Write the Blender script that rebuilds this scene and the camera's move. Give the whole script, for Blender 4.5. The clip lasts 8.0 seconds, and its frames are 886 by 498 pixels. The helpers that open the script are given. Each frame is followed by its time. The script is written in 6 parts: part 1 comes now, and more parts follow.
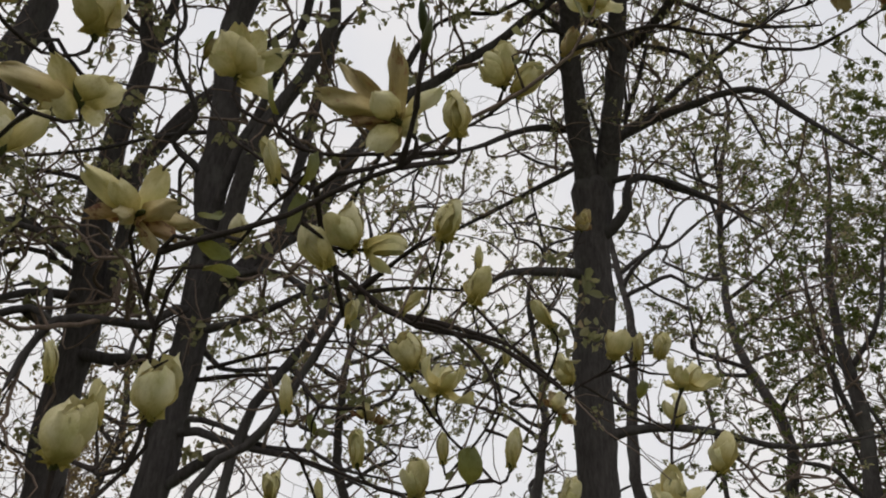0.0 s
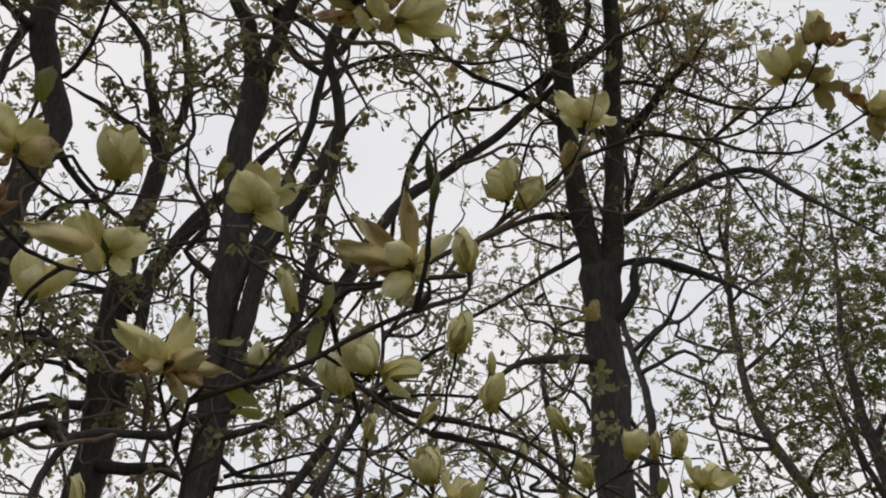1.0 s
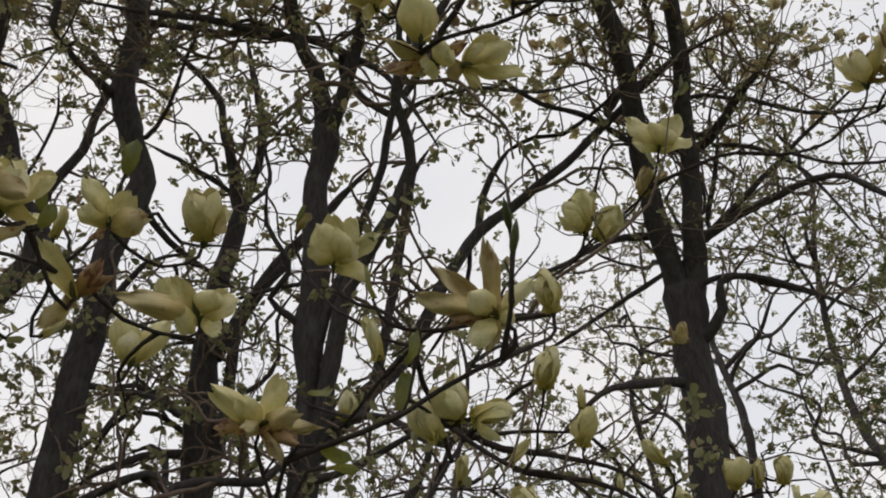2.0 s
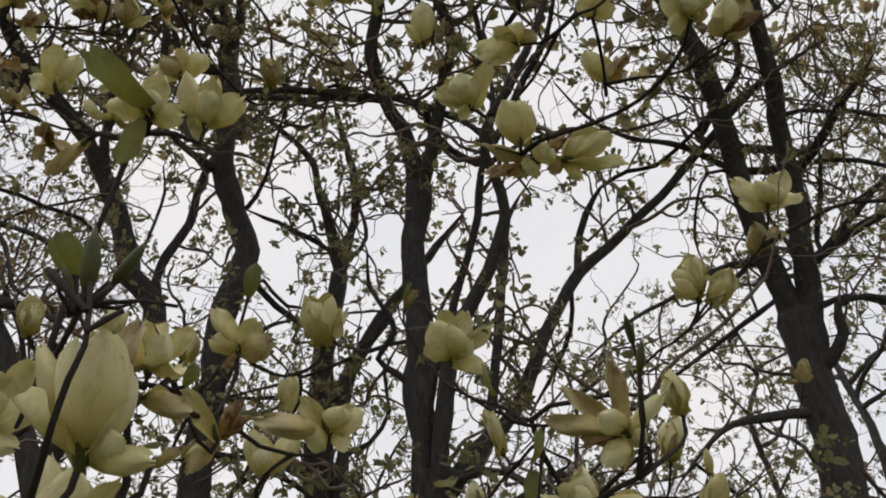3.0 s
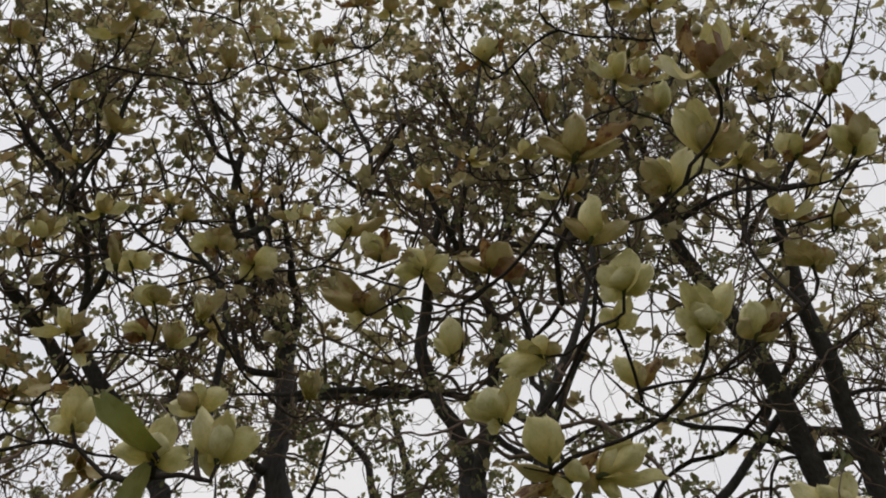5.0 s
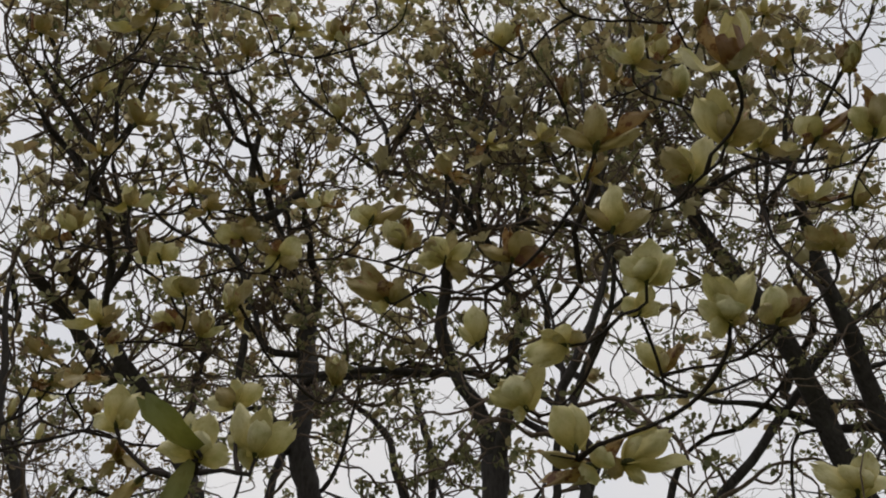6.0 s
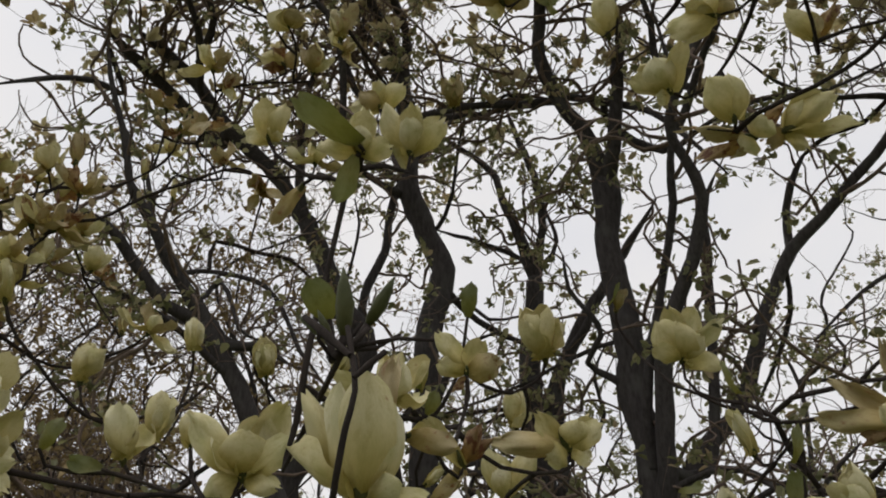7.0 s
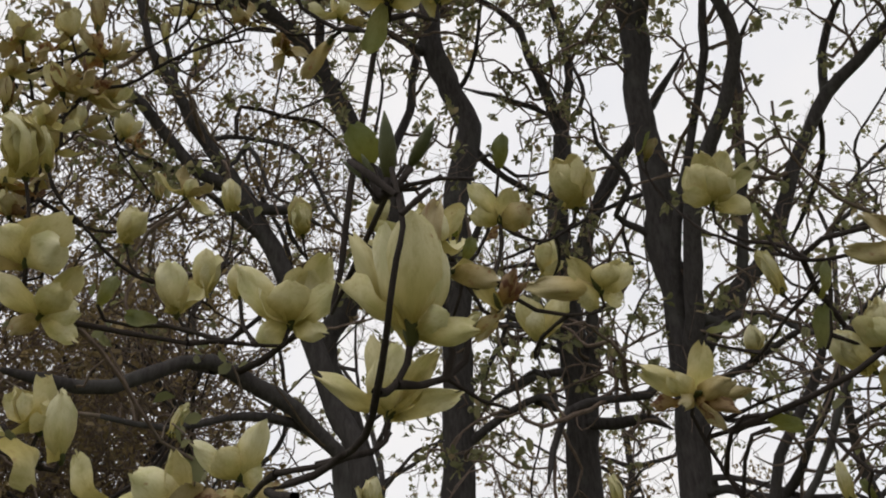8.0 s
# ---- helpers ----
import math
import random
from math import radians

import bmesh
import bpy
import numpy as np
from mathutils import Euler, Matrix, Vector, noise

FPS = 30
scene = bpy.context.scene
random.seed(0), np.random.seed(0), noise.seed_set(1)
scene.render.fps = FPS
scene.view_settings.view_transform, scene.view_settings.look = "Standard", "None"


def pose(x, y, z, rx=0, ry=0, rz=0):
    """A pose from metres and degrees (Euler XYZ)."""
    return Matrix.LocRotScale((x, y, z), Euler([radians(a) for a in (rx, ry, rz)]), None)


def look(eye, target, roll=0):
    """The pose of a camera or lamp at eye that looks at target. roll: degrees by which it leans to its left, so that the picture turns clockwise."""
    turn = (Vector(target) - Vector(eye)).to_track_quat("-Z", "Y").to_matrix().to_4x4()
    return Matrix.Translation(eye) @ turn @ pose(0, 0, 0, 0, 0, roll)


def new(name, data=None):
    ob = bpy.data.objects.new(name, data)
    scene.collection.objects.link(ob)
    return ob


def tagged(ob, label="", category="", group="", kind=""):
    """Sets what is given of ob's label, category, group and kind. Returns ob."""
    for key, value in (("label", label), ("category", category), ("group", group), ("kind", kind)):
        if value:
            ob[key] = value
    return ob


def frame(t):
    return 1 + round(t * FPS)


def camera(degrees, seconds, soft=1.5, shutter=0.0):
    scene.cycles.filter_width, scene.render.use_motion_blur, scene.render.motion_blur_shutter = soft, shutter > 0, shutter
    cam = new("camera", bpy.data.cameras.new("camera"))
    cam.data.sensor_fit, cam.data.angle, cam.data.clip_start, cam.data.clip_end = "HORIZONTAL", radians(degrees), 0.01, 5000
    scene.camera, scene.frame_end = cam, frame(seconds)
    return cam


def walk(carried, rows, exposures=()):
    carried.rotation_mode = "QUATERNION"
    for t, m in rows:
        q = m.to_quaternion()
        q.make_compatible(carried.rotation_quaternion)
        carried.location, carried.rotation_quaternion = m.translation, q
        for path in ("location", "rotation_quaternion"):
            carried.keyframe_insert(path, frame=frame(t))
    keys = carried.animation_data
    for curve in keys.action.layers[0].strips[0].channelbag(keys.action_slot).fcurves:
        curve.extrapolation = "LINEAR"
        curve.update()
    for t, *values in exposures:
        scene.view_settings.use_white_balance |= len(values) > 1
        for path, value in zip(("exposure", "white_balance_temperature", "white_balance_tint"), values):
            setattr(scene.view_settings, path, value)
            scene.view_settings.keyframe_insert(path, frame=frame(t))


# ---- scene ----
EXPOSURES = ((0.0, -0.05), (1.5, 0.0), (3.5, 0.0), (4.7, -0.03), (6.0, -0.19), (7.0, -0.07), (8.0, 0.07))
cam = camera(56.05, 8.0, soft=1.95)
# seconds, eye, then yaw to the left, pitch up and roll in degrees
PATH = [
    (0.0, 0.000, 0.000, 1.600, 0.00, 25.00, -0.00),
    (0.5, -0.003, -0.043, 1.610, -0.90, 27.40, 0.02),
    (1.0, -0.003, -0.071, 1.635, 0.53, 30.60, -2.60),
    (1.5, -0.010, -0.066, 1.646, 3.65, 32.23, -3.56),
    (1.7, -0.006, -0.068, 1.646, 4.76, 32.59, -3.52),
    (2.8, -0.015, -0.140, 1.723, 12.42, 34.11, -3.70),
    (3.0, -0.016, -0.153, 1.738, 14.14, 35.26, -3.97),
    (3.5, 0.004, -0.164, 1.750, 18.32, 39.55, -3.10),
    (4.0, 0.019, -0.152, 1.773, 19.17, 45.51, -2.66),
    (4.5, 0.029, -0.143, 1.780, 18.54, 50.65, -2.96),
    (4.7, 0.034, -0.141, 1.784, 18.03, 52.78, -3.49),
    (5.8, 0.050, -0.189, 1.785, 18.42, 56.84, -3.47),
    (6.0, 0.042, -0.188, 1.781, 20.17, 53.42, -2.75),
    (6.5, -0.027, -0.153, 1.769, 25.50, 44.10, -2.67),
    (7.0, -0.061, -0.145, 1.764, 29.82, 36.36, -2.18),
    (7.5, -0.066, -0.146, 1.755, 31.41, 30.93, -2.33),
    (8.0, -0.065, -0.157, 1.744, 32.41, 26.89, -2.75),
]


def aimed(x, y, z, yaw, pitch, roll):
    """Camera pose from its eye and its three angles."""
    return pose(x, y, z, 0, 0, yaw) @ pose(0, 0, 0, 90 + pitch) @ pose(0, 0, 0, 0, 0, roll)


walk(cam, [(row[0], aimed(*row[1:])) for row in PATH], EXPOSURES)
# ---- overcast daylight ----
world = bpy.data.worlds.new("overcast_sky")
scene.world = world
world.use_nodes = True
wn, wl = world.node_tree.nodes, world.node_tree.links
wn.clear()
sky = wn.new("ShaderNodeTexSky")
sky.sky_type, sky.sun_disc = "NISHITA", False
sky.sun_elevation, sky.sun_rotation = radians(75), radians(248)
sky.air_density, sky.dust_density = 1.0, 4.0
grey = wn.new("ShaderNodeHueSaturation")
grey.inputs["Saturation"].default_value = 0.16
cloud = wn.new("ShaderNodeMix")
cloud.data_type = "RGBA"
cloud.inputs[0].default_value = 0.86
puffs, tint, where = wn.new("ShaderNodeTexNoise"), wn.new("ShaderNodeValToRGB"), wn.new("ShaderNodeTexCoord")
puffs.inputs["Scale"].default_value, puffs.inputs["Detail"].default_value = 3.2, 5
tint.color_ramp.elements[0].position, tint.color_ramp.elements[0].color = 0.36, (8.35, 8.45, 8.95, 1)
tint.color_ramp.elements[1].position, tint.color_ramp.elements[1].color = 0.64, (9.55, 9.3, 9.25, 1)
back = wn.new("ShaderNodeBackground")
back.inputs["Strength"].default_value = 0.1
wout = wn.new("ShaderNodeOutputWorld")
wl.new(sky.outputs[0], grey.inputs["Color"])
wl.new(grey.outputs[0], cloud.inputs[6])
wl.new(where.outputs["Generated"], puffs.inputs["Vector"])
wl.new(puffs.outputs["Fac"], tint.inputs[0])
wl.new(tint.outputs[0], cloud.inputs[7])
wl.new(cloud.outputs[2], back.inputs["Color"])
wl.new(back.outputs[0], wout.inputs[0])
sun = new("sun", bpy.data.lights.new("sun", "SUN"))
sun.data.energy, sun.data.angle, sun.data.color = 1.1, radians(60), (1.0, 0.95, 0.87)
sun.matrix_world = look((-2.5, -1.0, 10), (0, 0, 0))


# ---- materials ----
def material(name, rough=0.8):
    m = bpy.data.materials.new(name)
    m.use_nodes = True
    n, l = m.node_tree.nodes, m.node_tree.links
    b = n["Principled BSDF"]
    b.inputs["Roughness"].default_value = rough
    return m, n, l, b


def ramp(n, l, fac, stops):
    r = n.new("ShaderNodeValToRGB")
    while len(r.color_ramp.elements) < len(stops):
        r.color_ramp.elements.new(0.5)
    for e, (at, c) in zip(r.color_ramp.elements, stops):
        e.position, e.color = at, (*c, 1)
    l.new(fac, r.inputs[0])
    return r.outputs[0]


def noise_tex(n, l, scale, detail=4, rough=0.6, stretch=(1, 1, 1), shift=None):
    tc, mp, t = n.new("ShaderNodeTexCoord"), n.new("ShaderNodeMapping"), n.new("ShaderNodeTexNoise")
    if shift:
        t.noise_dimensions = "4D"
        k = n.new("ShaderNodeMath")
        k.operation = "MULTIPLY"
        k.inputs[1].default_value = 37.0
        l.new(shift, k.inputs[0])
        l.new(k.outputs[0], t.inputs["W"])
    mp.inputs["Scale"].default_value = stretch
    t.inputs["Scale"].default_value, t.inputs["Detail"].default_value, t.inputs["Roughness"].default_value = scale, detail, rough
    l.new(tc.outputs["Object"], mp.inputs[0])
    l.new(mp.outputs[0], t.inputs["Vector"])
    return t.outputs["Fac"]


def mixed(n, l, a, b, fac, mode="MIX"):
    m = n.new("ShaderNodeMix")
    m.data_type, m.blend_type = "RGBA", mode
    for sock, v in ((m.inputs[0], fac), (m.inputs[6], a), (m.inputs[7], b)):
        if isinstance(v, (int, float)):
            sock.default_value = v
        elif isinstance(v, tuple):
            sock.default_value = (*v, 1)
        else:
            l.new(v, sock)
    return m.outputs[2]


def bump(n, l, b, height, strength, distance):
    k = n.new("ShaderNodeBump")
    k.inputs["Strength"].default_value, k.inputs["Distance"].default_value = strength, distance
    l.new(height, k.inputs["Height"])
    l.new(k.outputs[0], b.inputs["Normal"])


def bark(name, dark, light, lichen):
    m, n, l, b = material(name, 0.9)
    b.inputs["Specular IOR Level"].default_value = 0.12
    fine = noise_tex(n, l, 55, 6, 0.7, (1, 1, 0.25))
    broad = noise_tex(n, l, 5, 4, 0.6)
    col = ramp(n, l, fine, [(0.3, dark), (0.7, light)])
    patch = ramp(n, l, broad, [(0.55, (0, 0, 0)), (0.75, (1, 1, 1))])
    l.new(mixed(n, l, col, lichen, patch), b.inputs["Base Color"])
    bump(n, l, b, fine, 0.6, 0.01)
    return m


def leafy(name, stops, through_col, amount, rough=0.55, island=True, wear=None):
    """Thin leaf or petal: a gloss-poor surface that lets light through."""
    m, n, l, b = material(name, rough)
    if island:
        g = n.new("ShaderNodeNewGeometry")
        rnd = g.outputs["Random Per Island"]
    else:
        g = n.new("ShaderNodeObjectInfo")
        rnd = g.outputs["Random"]
    col = ramp(n, l, rnd, stops)
    vein = noise_tex(n, l, 60, 5, 0.65, (1, 1, 0.2))
    col = mixed(n, l, col, ramp(n, l, vein, [(0.3, (0.8, 0.78, 0.68)), (0.7, (1, 1, 1))]), 0.6, "MULTIPLY")
    if not island:
        tc, xyz = n.new("ShaderNodeTexCoord"), n.new("ShaderNodeSeparateXYZ")
        l.new(tc.outputs["Object"], xyz.inputs[0])
        col = mixed(n, l, col, ramp(n, l, xyz.outputs[2], [(0.0, (0.72, 0.66, 0.35)), (0.35, (0.98, 0.91, 0.66)), (0.7, (1, 1, 1))]), 1.0, "MULTIPLY")
        cloudy = noise_tex(n, l, 2.4, 3, 0.55, (1, 1, 0.7), rnd)
        col = mixed(n, l, col, ramp(n, l, cloudy, [(0.34, (0.78, 0.80, 0.62)), (0.5, (0.96, 0.96, 0.92)), (0.66, (1.06, 1.06, 1.12))]), 0.9, "MULTIPLY")
        fleck = noise_tex(n, l, 9.0, 5, 0.7, (1, 1, 0.5), rnd)
        col = mixed(n, l, col, ramp(n, l, fleck, [(0.36, (0.74, 0.70, 0.52)), (0.5, (1, 1, 1))]), 0.55, "MULTIPLY")
    if wear:
        spots = noise_tex(n, l, 4.5, 6, 0.62, (1, 1, 1), rnd)
        col = mixed(n, l, col, wear[0], ramp(n, l, spots, [(wear[1], (0, 0, 0)), (wear[1] + 0.08, (1, 1, 1))]))
    l.new(col, b.inputs["Base Color"])
    b.inputs["Specular IOR Level"].default_value = 0.3
    tr = n.new("ShaderNodeBsdfTranslucent")
    l.new(mixed(n, l, col, through_col, 0.8, "MULTIPLY"), tr.inputs["Color"])
    mx = n.new("ShaderNodeMixShader")
    mx.inputs[0].default_value = amount
    l.new(b.outputs[0], mx.inputs[1])
    l.new(tr.outputs[0], mx.inputs[2])
    l.new(mx.outputs[0], n["Material Output"].inputs[0])
    bump(n, l, b, vein, 0.35, 0.003)
    return m


BARK = bark("grey_bark", (0.035, 0.0315, 0.0305), (0.082, 0.073, 0.071), (0.092, 0.089, 0.081))
TWIG = bark("twig_bark", (0.098, 0.073, 0.060), (0.215, 0.160, 0.127), (0.185, 0.15, 0.115))
SHOOT = bark("shoot_bark", (0.021, 0.0165, 0.0145), (0.049, 0.039, 0.034), (0.058, 0.048, 0.039))
LEAF = leafy("young_leaf", [(0, (0.14, 0.148, 0.075)), (0.6, (0.26, 0.26, 0.145)), (0.9, (0.34, 0.315, 0.185)), (1, (0.40, 0.31, 0.205))], (1, 0.98, 0.80), 0.6)
DRYLEAF = leafy("dull_leaf", [(0, (0.17, 0.125, 0.068)), (1, (0.34, 0.26, 0.15))], (1, 0.95, 0.72), 0.5)
GREEN = leafy("fresh_leaf", [(0, (0.17, 0.19, 0.085)), (1, (0.27, 0.28, 0.14))], (1, 1, 0.6), 0.4, island=False)
DARKLEAF = leafy("dark_leaf", [(0, (0.07, 0.09, 0.03)), (1, (0.17, 0.19, 0.07))], (1, 1, 0.55), 0.45)
BUDSKIN = leafy("bud_scale", [(0, (0.06, 0.08, 0.035)), (1, (0.10, 0.11, 0.05))], (1, 1, 0.6), 0.1, island=False)
PETAL = leafy("pale_yellow_petal", [(0, (0.63, 0.57, 0.31)), (0.5, (0.73, 0.67, 0.40)), (1, (0.80, 0.76, 0.52))], (0.9, 0.86, 0.68), 0.2, island=False, wear=((0.42, 0.27, 0.13), 0.65))
FADED = leafy("faded_petal", [(0, (0.42, 0.34, 0.19)), (1, (0.53, 0.455, 0.275))], (1, 0.9, 0.65), 0.12, island=False, wear=((0.30, 0.16, 0.08), 0.58))
BROWN = leafy("withered_petal", [(0, (0.22, 0.13, 0.065)), (1, (0.42, 0.31, 0.17))], (1, 0.85, 0.6), 0.35, island=False, wear=((0.14, 0.06, 0.03), 0.5))
FARPETAL = leafy("distant_petal", [(0, (0.36, 0.265, 0.16)), (0.4, (0.46, 0.41, 0.255)), (1, (0.56, 0.51, 0.335))], (1, 0.95, 0.75), 0.48)
GRASS, gn, gl, gb = material("grass_ground", 0.95)
gl.new(ramp(gn, gl, noise_tex(gn, gl, 3, 6), [(0.3, (0.06, 0.075, 0.03)), (0.7, (0.12, 0.12, 0.055))]), gb.inputs["Base Color"])


# ---- building blocks ----
class Soup:
    """Collects vertices and faces of one mesh."""

    def __init__(self):
        self.v, self.f = [], []

    def tube(self, pts, radii, sides, cap=True):
        pts = [Vector(p) for p in pts]
        n0, prev = len(self.v), None
        for i, p in enumerate(pts):
            d = (pts[min(i + 1, len(pts) - 1)] - pts[max(i - 1, 0)]).normalized()
            if prev is None:
                a = d.orthogonal().normalized()
            else:
                a = (prev - d * prev.dot(d))
                a = a.normalized() if a.length > 1e-6 else d.orthogonal().normalized()
            prev, b = a, d.cross(a)
            for k in range(sides):
                g = 2 * math.pi * k / sides
                self.v.append(p + (a * math.cos(g) + b * math.sin(g)) * radii[i])
        for i in range(len(pts) - 1):
            for k in range(sides):
                j = n0 + i * sides
                self.f.append((j + k, j + (k + 1) % sides, j + sides + (k + 1) % sides, j + sides + k))
        if cap:
            self.f.append(tuple(n0 + (len(pts) - 1) * sides + k for k in range(sides)))

    def leaf(self, p, along, up, length, width):
        """A small rounded leaf, folded along its middle."""
        along = along.normalized()
        side = along.cross(up)
        side = side.normalized() if side.length > 1e-4 else along.orthogonal().normalized()
        up = side.cross(along)
        n0, hang = len(self.v), random.uniform(-0.25, 0.2)
        low, high = p + along * length * 0.34, p + along * length * 0.74 + up * length * hang * 0.5
        lift = up * width * 0.25
        self.v += [p, low + side * width * 0.40 + lift, high + side * width * 0.46 + lift, p + along * length + up * length * hang,
                   high - side * width * 0.46 + lift, low - side * width * 0.40 + lift]
        self.f += [(n0, n0 + 1, n0 + 2, n0 + 3), (n0 + 3, n0 + 4, n0 + 5, n0)]

    def mesh(self, name, mat, smooth=True):
        m = bpy.data.meshes.new(name)
        m.from_pydata([tuple(v) for v in self.v], [], self.f)
        if smooth:
            m.polygons.foreach_set("use_smooth", [True] * len(m.polygons))
        m.materials.append(mat)
        return m


def part(name, mesh, parent, label="", kind=""):
    ob = new(name, mesh)
    ob.parent = parent
    ob.matrix_parent_inverse = parent.matrix_basis.inverted() if parent.parent is None else Matrix()
    return tagged(ob, label, kind=kind)


def thing(name, at, label, category, group=""):
    ob = new(name)
    ob.location = at
    ob.empty_display_size = 0.2
    bpy.context.view_layer.update()
    return tagged(ob, label, category, group)


def spline(ctrl, step):
    """Smooth curve through control points (x, y, z, r)."""
    c = [np.array(p, float) for p in ctrl]
    c = [2 * c[0] - c[1]] + c + [2 * c[-1] - c[-2]]
    out = []
    for i in range(1, len(c) - 2):
        n = max(2, int(np.linalg.norm((c[i + 1] - c[i])[:3]) / step))
        for k in range(n):
            t = k / n
            out.append(0.5 * (2 * c[i] + (c[i + 1] - c[i - 1]) * t + (2 * c[i - 1] - 5 * c[i] + 4 * c[i + 1] - c[i + 2]) * t * t
                              + (3 * c[i] - c[i - 1] - 3 * c[i + 1] + c[i + 2]) * t ** 3))
    out.append(c[-2])
    return out


def crooked(a, b, r0, r1, n, amp):
    """Control points of a stem that wanders on its way from a to b."""
    a, b, out = Vector(a), Vector(b), []
    for k in range(n + 1):
        t = k / n
        sway = Vector((random.gauss(0, amp), random.gauss(0, amp), random.gauss(0, amp * 0.5))) * (0 < k)
        out.append((*(a.lerp(b, t) + sway * (a - b).length), r0 + (r1 - r0) * t ** 0.8))
    return out


# ---- ground ----
gm = bpy.data.meshes.new("ground")
gbm = bmesh.new()
bmesh.ops.create_grid(gbm, x_segments=80, y_segments=80, size=600)
for v in gbm.verts:
    v.co.z = 0.25 * noise.noise(v.co * 0.02) - 0.02 * (v.co.length < 20)
    if v.co.length < 25:
        v.co.z = 0
gbm.to_mesh(gm)
gbm.free()
gm.materials.append(GRASS)
tagged(new("ground", gm), "rough spring grass under the trees", "ground", kind="structure")

# ---- trees ----
GROVE = "trees of the grove"
WOODS = {}


def tree(at, label, group=GROVE):
    ob = thing("magnolia_tree", at, label, "tree", group)
    WOODS[ob] = []
    return ob


def wood(owner, name, ctrl, sides):
    pts = spline(ctrl, 0.10)
    s = Soup()
    ps, rs = [], []
    for i, p in enumerate(pts):
        v = Vector(p[:3])
        w = (noise.noise_vector(v * 2.3) * min(0.03, p[3] * 0.35) + noise.noise_vector(v * 7.0) * min(0.014, p[3] * 0.6)) * (0 < i < len(pts) - 1)
        ps.append(v + w)
        rs.append(max(0.0018, p[3] * (1 + 0.14 * noise.noise(v * 5.0) + (0.16 * noise.noise(v * 13.0) if p[3] < 0.03 else 0))))
    if rs[-1] > 0.025:
        way = (ps[-1] - ps[-2]).normalized()
        ps += [ps[-1] + way * rs[-1] * 0.5, ps[-1] + way * rs[-1] * 0.85]
        rs += [rs[-1] * 0.8, rs[-1] * 0.35]
    s.tube(ps, rs, sides)
    for k, v in enumerate(s.v):
        ring = k // sides
        away = v - ps[ring]
        s.v[k] = ps[ring] + away * (1 + 0.12 * noise.noise(v * 14.0) + 0.08 * noise.noise(v * 31.0))
    part(name, s.mesh(name, BARK if ctrl[0][3] > 0.012 else SHOOT), owner)
    WOODS[owner].append((ps, rs, name))


def trunk(owner, ctrl):
    wood(owner, "trunk", ctrl, 16)


def limb(owner, ctrl):
    wood(owner, "limb", ctrl, 10)


tree_right = tree((0.8, 4.4, 0), "tall twin-stemmed tree with dark grey bark and sparse young leaves")
tree_middle = tree((-0.9, 3.6, 0), "many-stemmed magnolia with dark bark and fading yellow flowers")
tree_slender = tree((-1.9, 4.7, 0), "slender dark tree with a forked crown of young leaves")
tree_tall = tree((-2.2, 3.6, 0), "tall magnolia with a winding dark trunk and dense crown")
tree_left = tree((-3.0, 3.6, 0), "magnolia with a forked dark trunk and leafing twigs")
tree_leaning = tree((-2.2, 2.5, 0), "magnolia leaning over with crooked dark limbs and flowers")
near_magnolia = tree((-1.5, 1.7, 0), "low spreading magnolia covered in pale yellow flowers")
tree_far_green = tree((3.6, 6.6, 0), "leafy green tree with a thin trunk")
tree_near_young = tree((0.75, 3.0, 0), "young slender tree with a thin dark stem")
tree_far_young = tree((2.4, 7.6, 0), "young bare-stemmed tree with fine twigs")
trunk(tree_right, [(0.71, 4.26, -0.05, 0.143), (0.75, 4.25, 1.34, 0.115), (0.77, 4.25, 2.23, 0.106), (0.79, 4.25, 2.74, 0.106),
     (0.82, 4.24, 3.18, 0.101), (0.84, 4.24, 3.58, 0.105), (0.86, 4.23, 3.94, 0.121)])
limb(tree_right, [(0.84, 4.24, 3.92, 0.082), (0.78, 4.09, 4.20, 0.068), (0.75, 3.94, 4.48, 0.065), (0.73, 3.78, 4.80, 0.062),
     (0.68, 3.48, 5.13, 0.060), (0.60, 3.34, 5.55, 0.053), (0.49, 3.20, 5.98, 0.044), (0.46, 3.04, 6.50, 0.037),
     (0.41, 2.89, 7.36, 0.029), (0.42, 2.74, 8.31, 0.005)])
limb(tree_right, [(0.91, 4.22, 3.95, 0.079), (0.96, 4.06, 4.22, 0.065), (0.99, 3.90, 4.53, 0.058), (1.01, 3.75, 4.86, 0.055),
     (1.02, 3.45, 5.28, 0.050), (1.04, 3.29, 5.64, 0.042), (1.09, 2.81, 5.98, 0.016), (1.30, 2.56, 6.30, 0.005)])
limb(tree_right, [(0.96, 4.06, 4.22, 0.035), (1.05, 4.14, 4.26, 0.033), (1.33, 3.93, 4.30, 0.024), (1.65, 3.67, 4.25, 0.018),
     (1.80, 3.46, 3.92, 0.014), (1.97, 3.22, 3.53, 0.005)])
limb(tree_right, [(0.85, 4.23, 3.63, 0.036), (0.93, 4.17, 3.65, 0.035), (1.02, 4.10, 3.76, 0.028), (1.03, 4.06, 3.90, 0.022),
     (1.17, 3.98, 3.88, 0.017), (1.37, 3.88, 3.73, 0.013), (1.61, 3.74, 3.46, 0.005)])
limb(tree_right, [(1.00, 3.82, 4.72, 0.033), (1.09, 4.13, 4.87, 0.031), (1.33, 4.27, 5.14, 0.022), (1.52, 4.42, 5.53, 0.005)])
limb(tree_right, [(1.03, 4.14, 4.23, 0.023), (1.37, 3.90, 4.45, 0.016), (1.66, 3.64, 4.60, 0.012), (1.81, 3.43, 4.63, 0.005)])
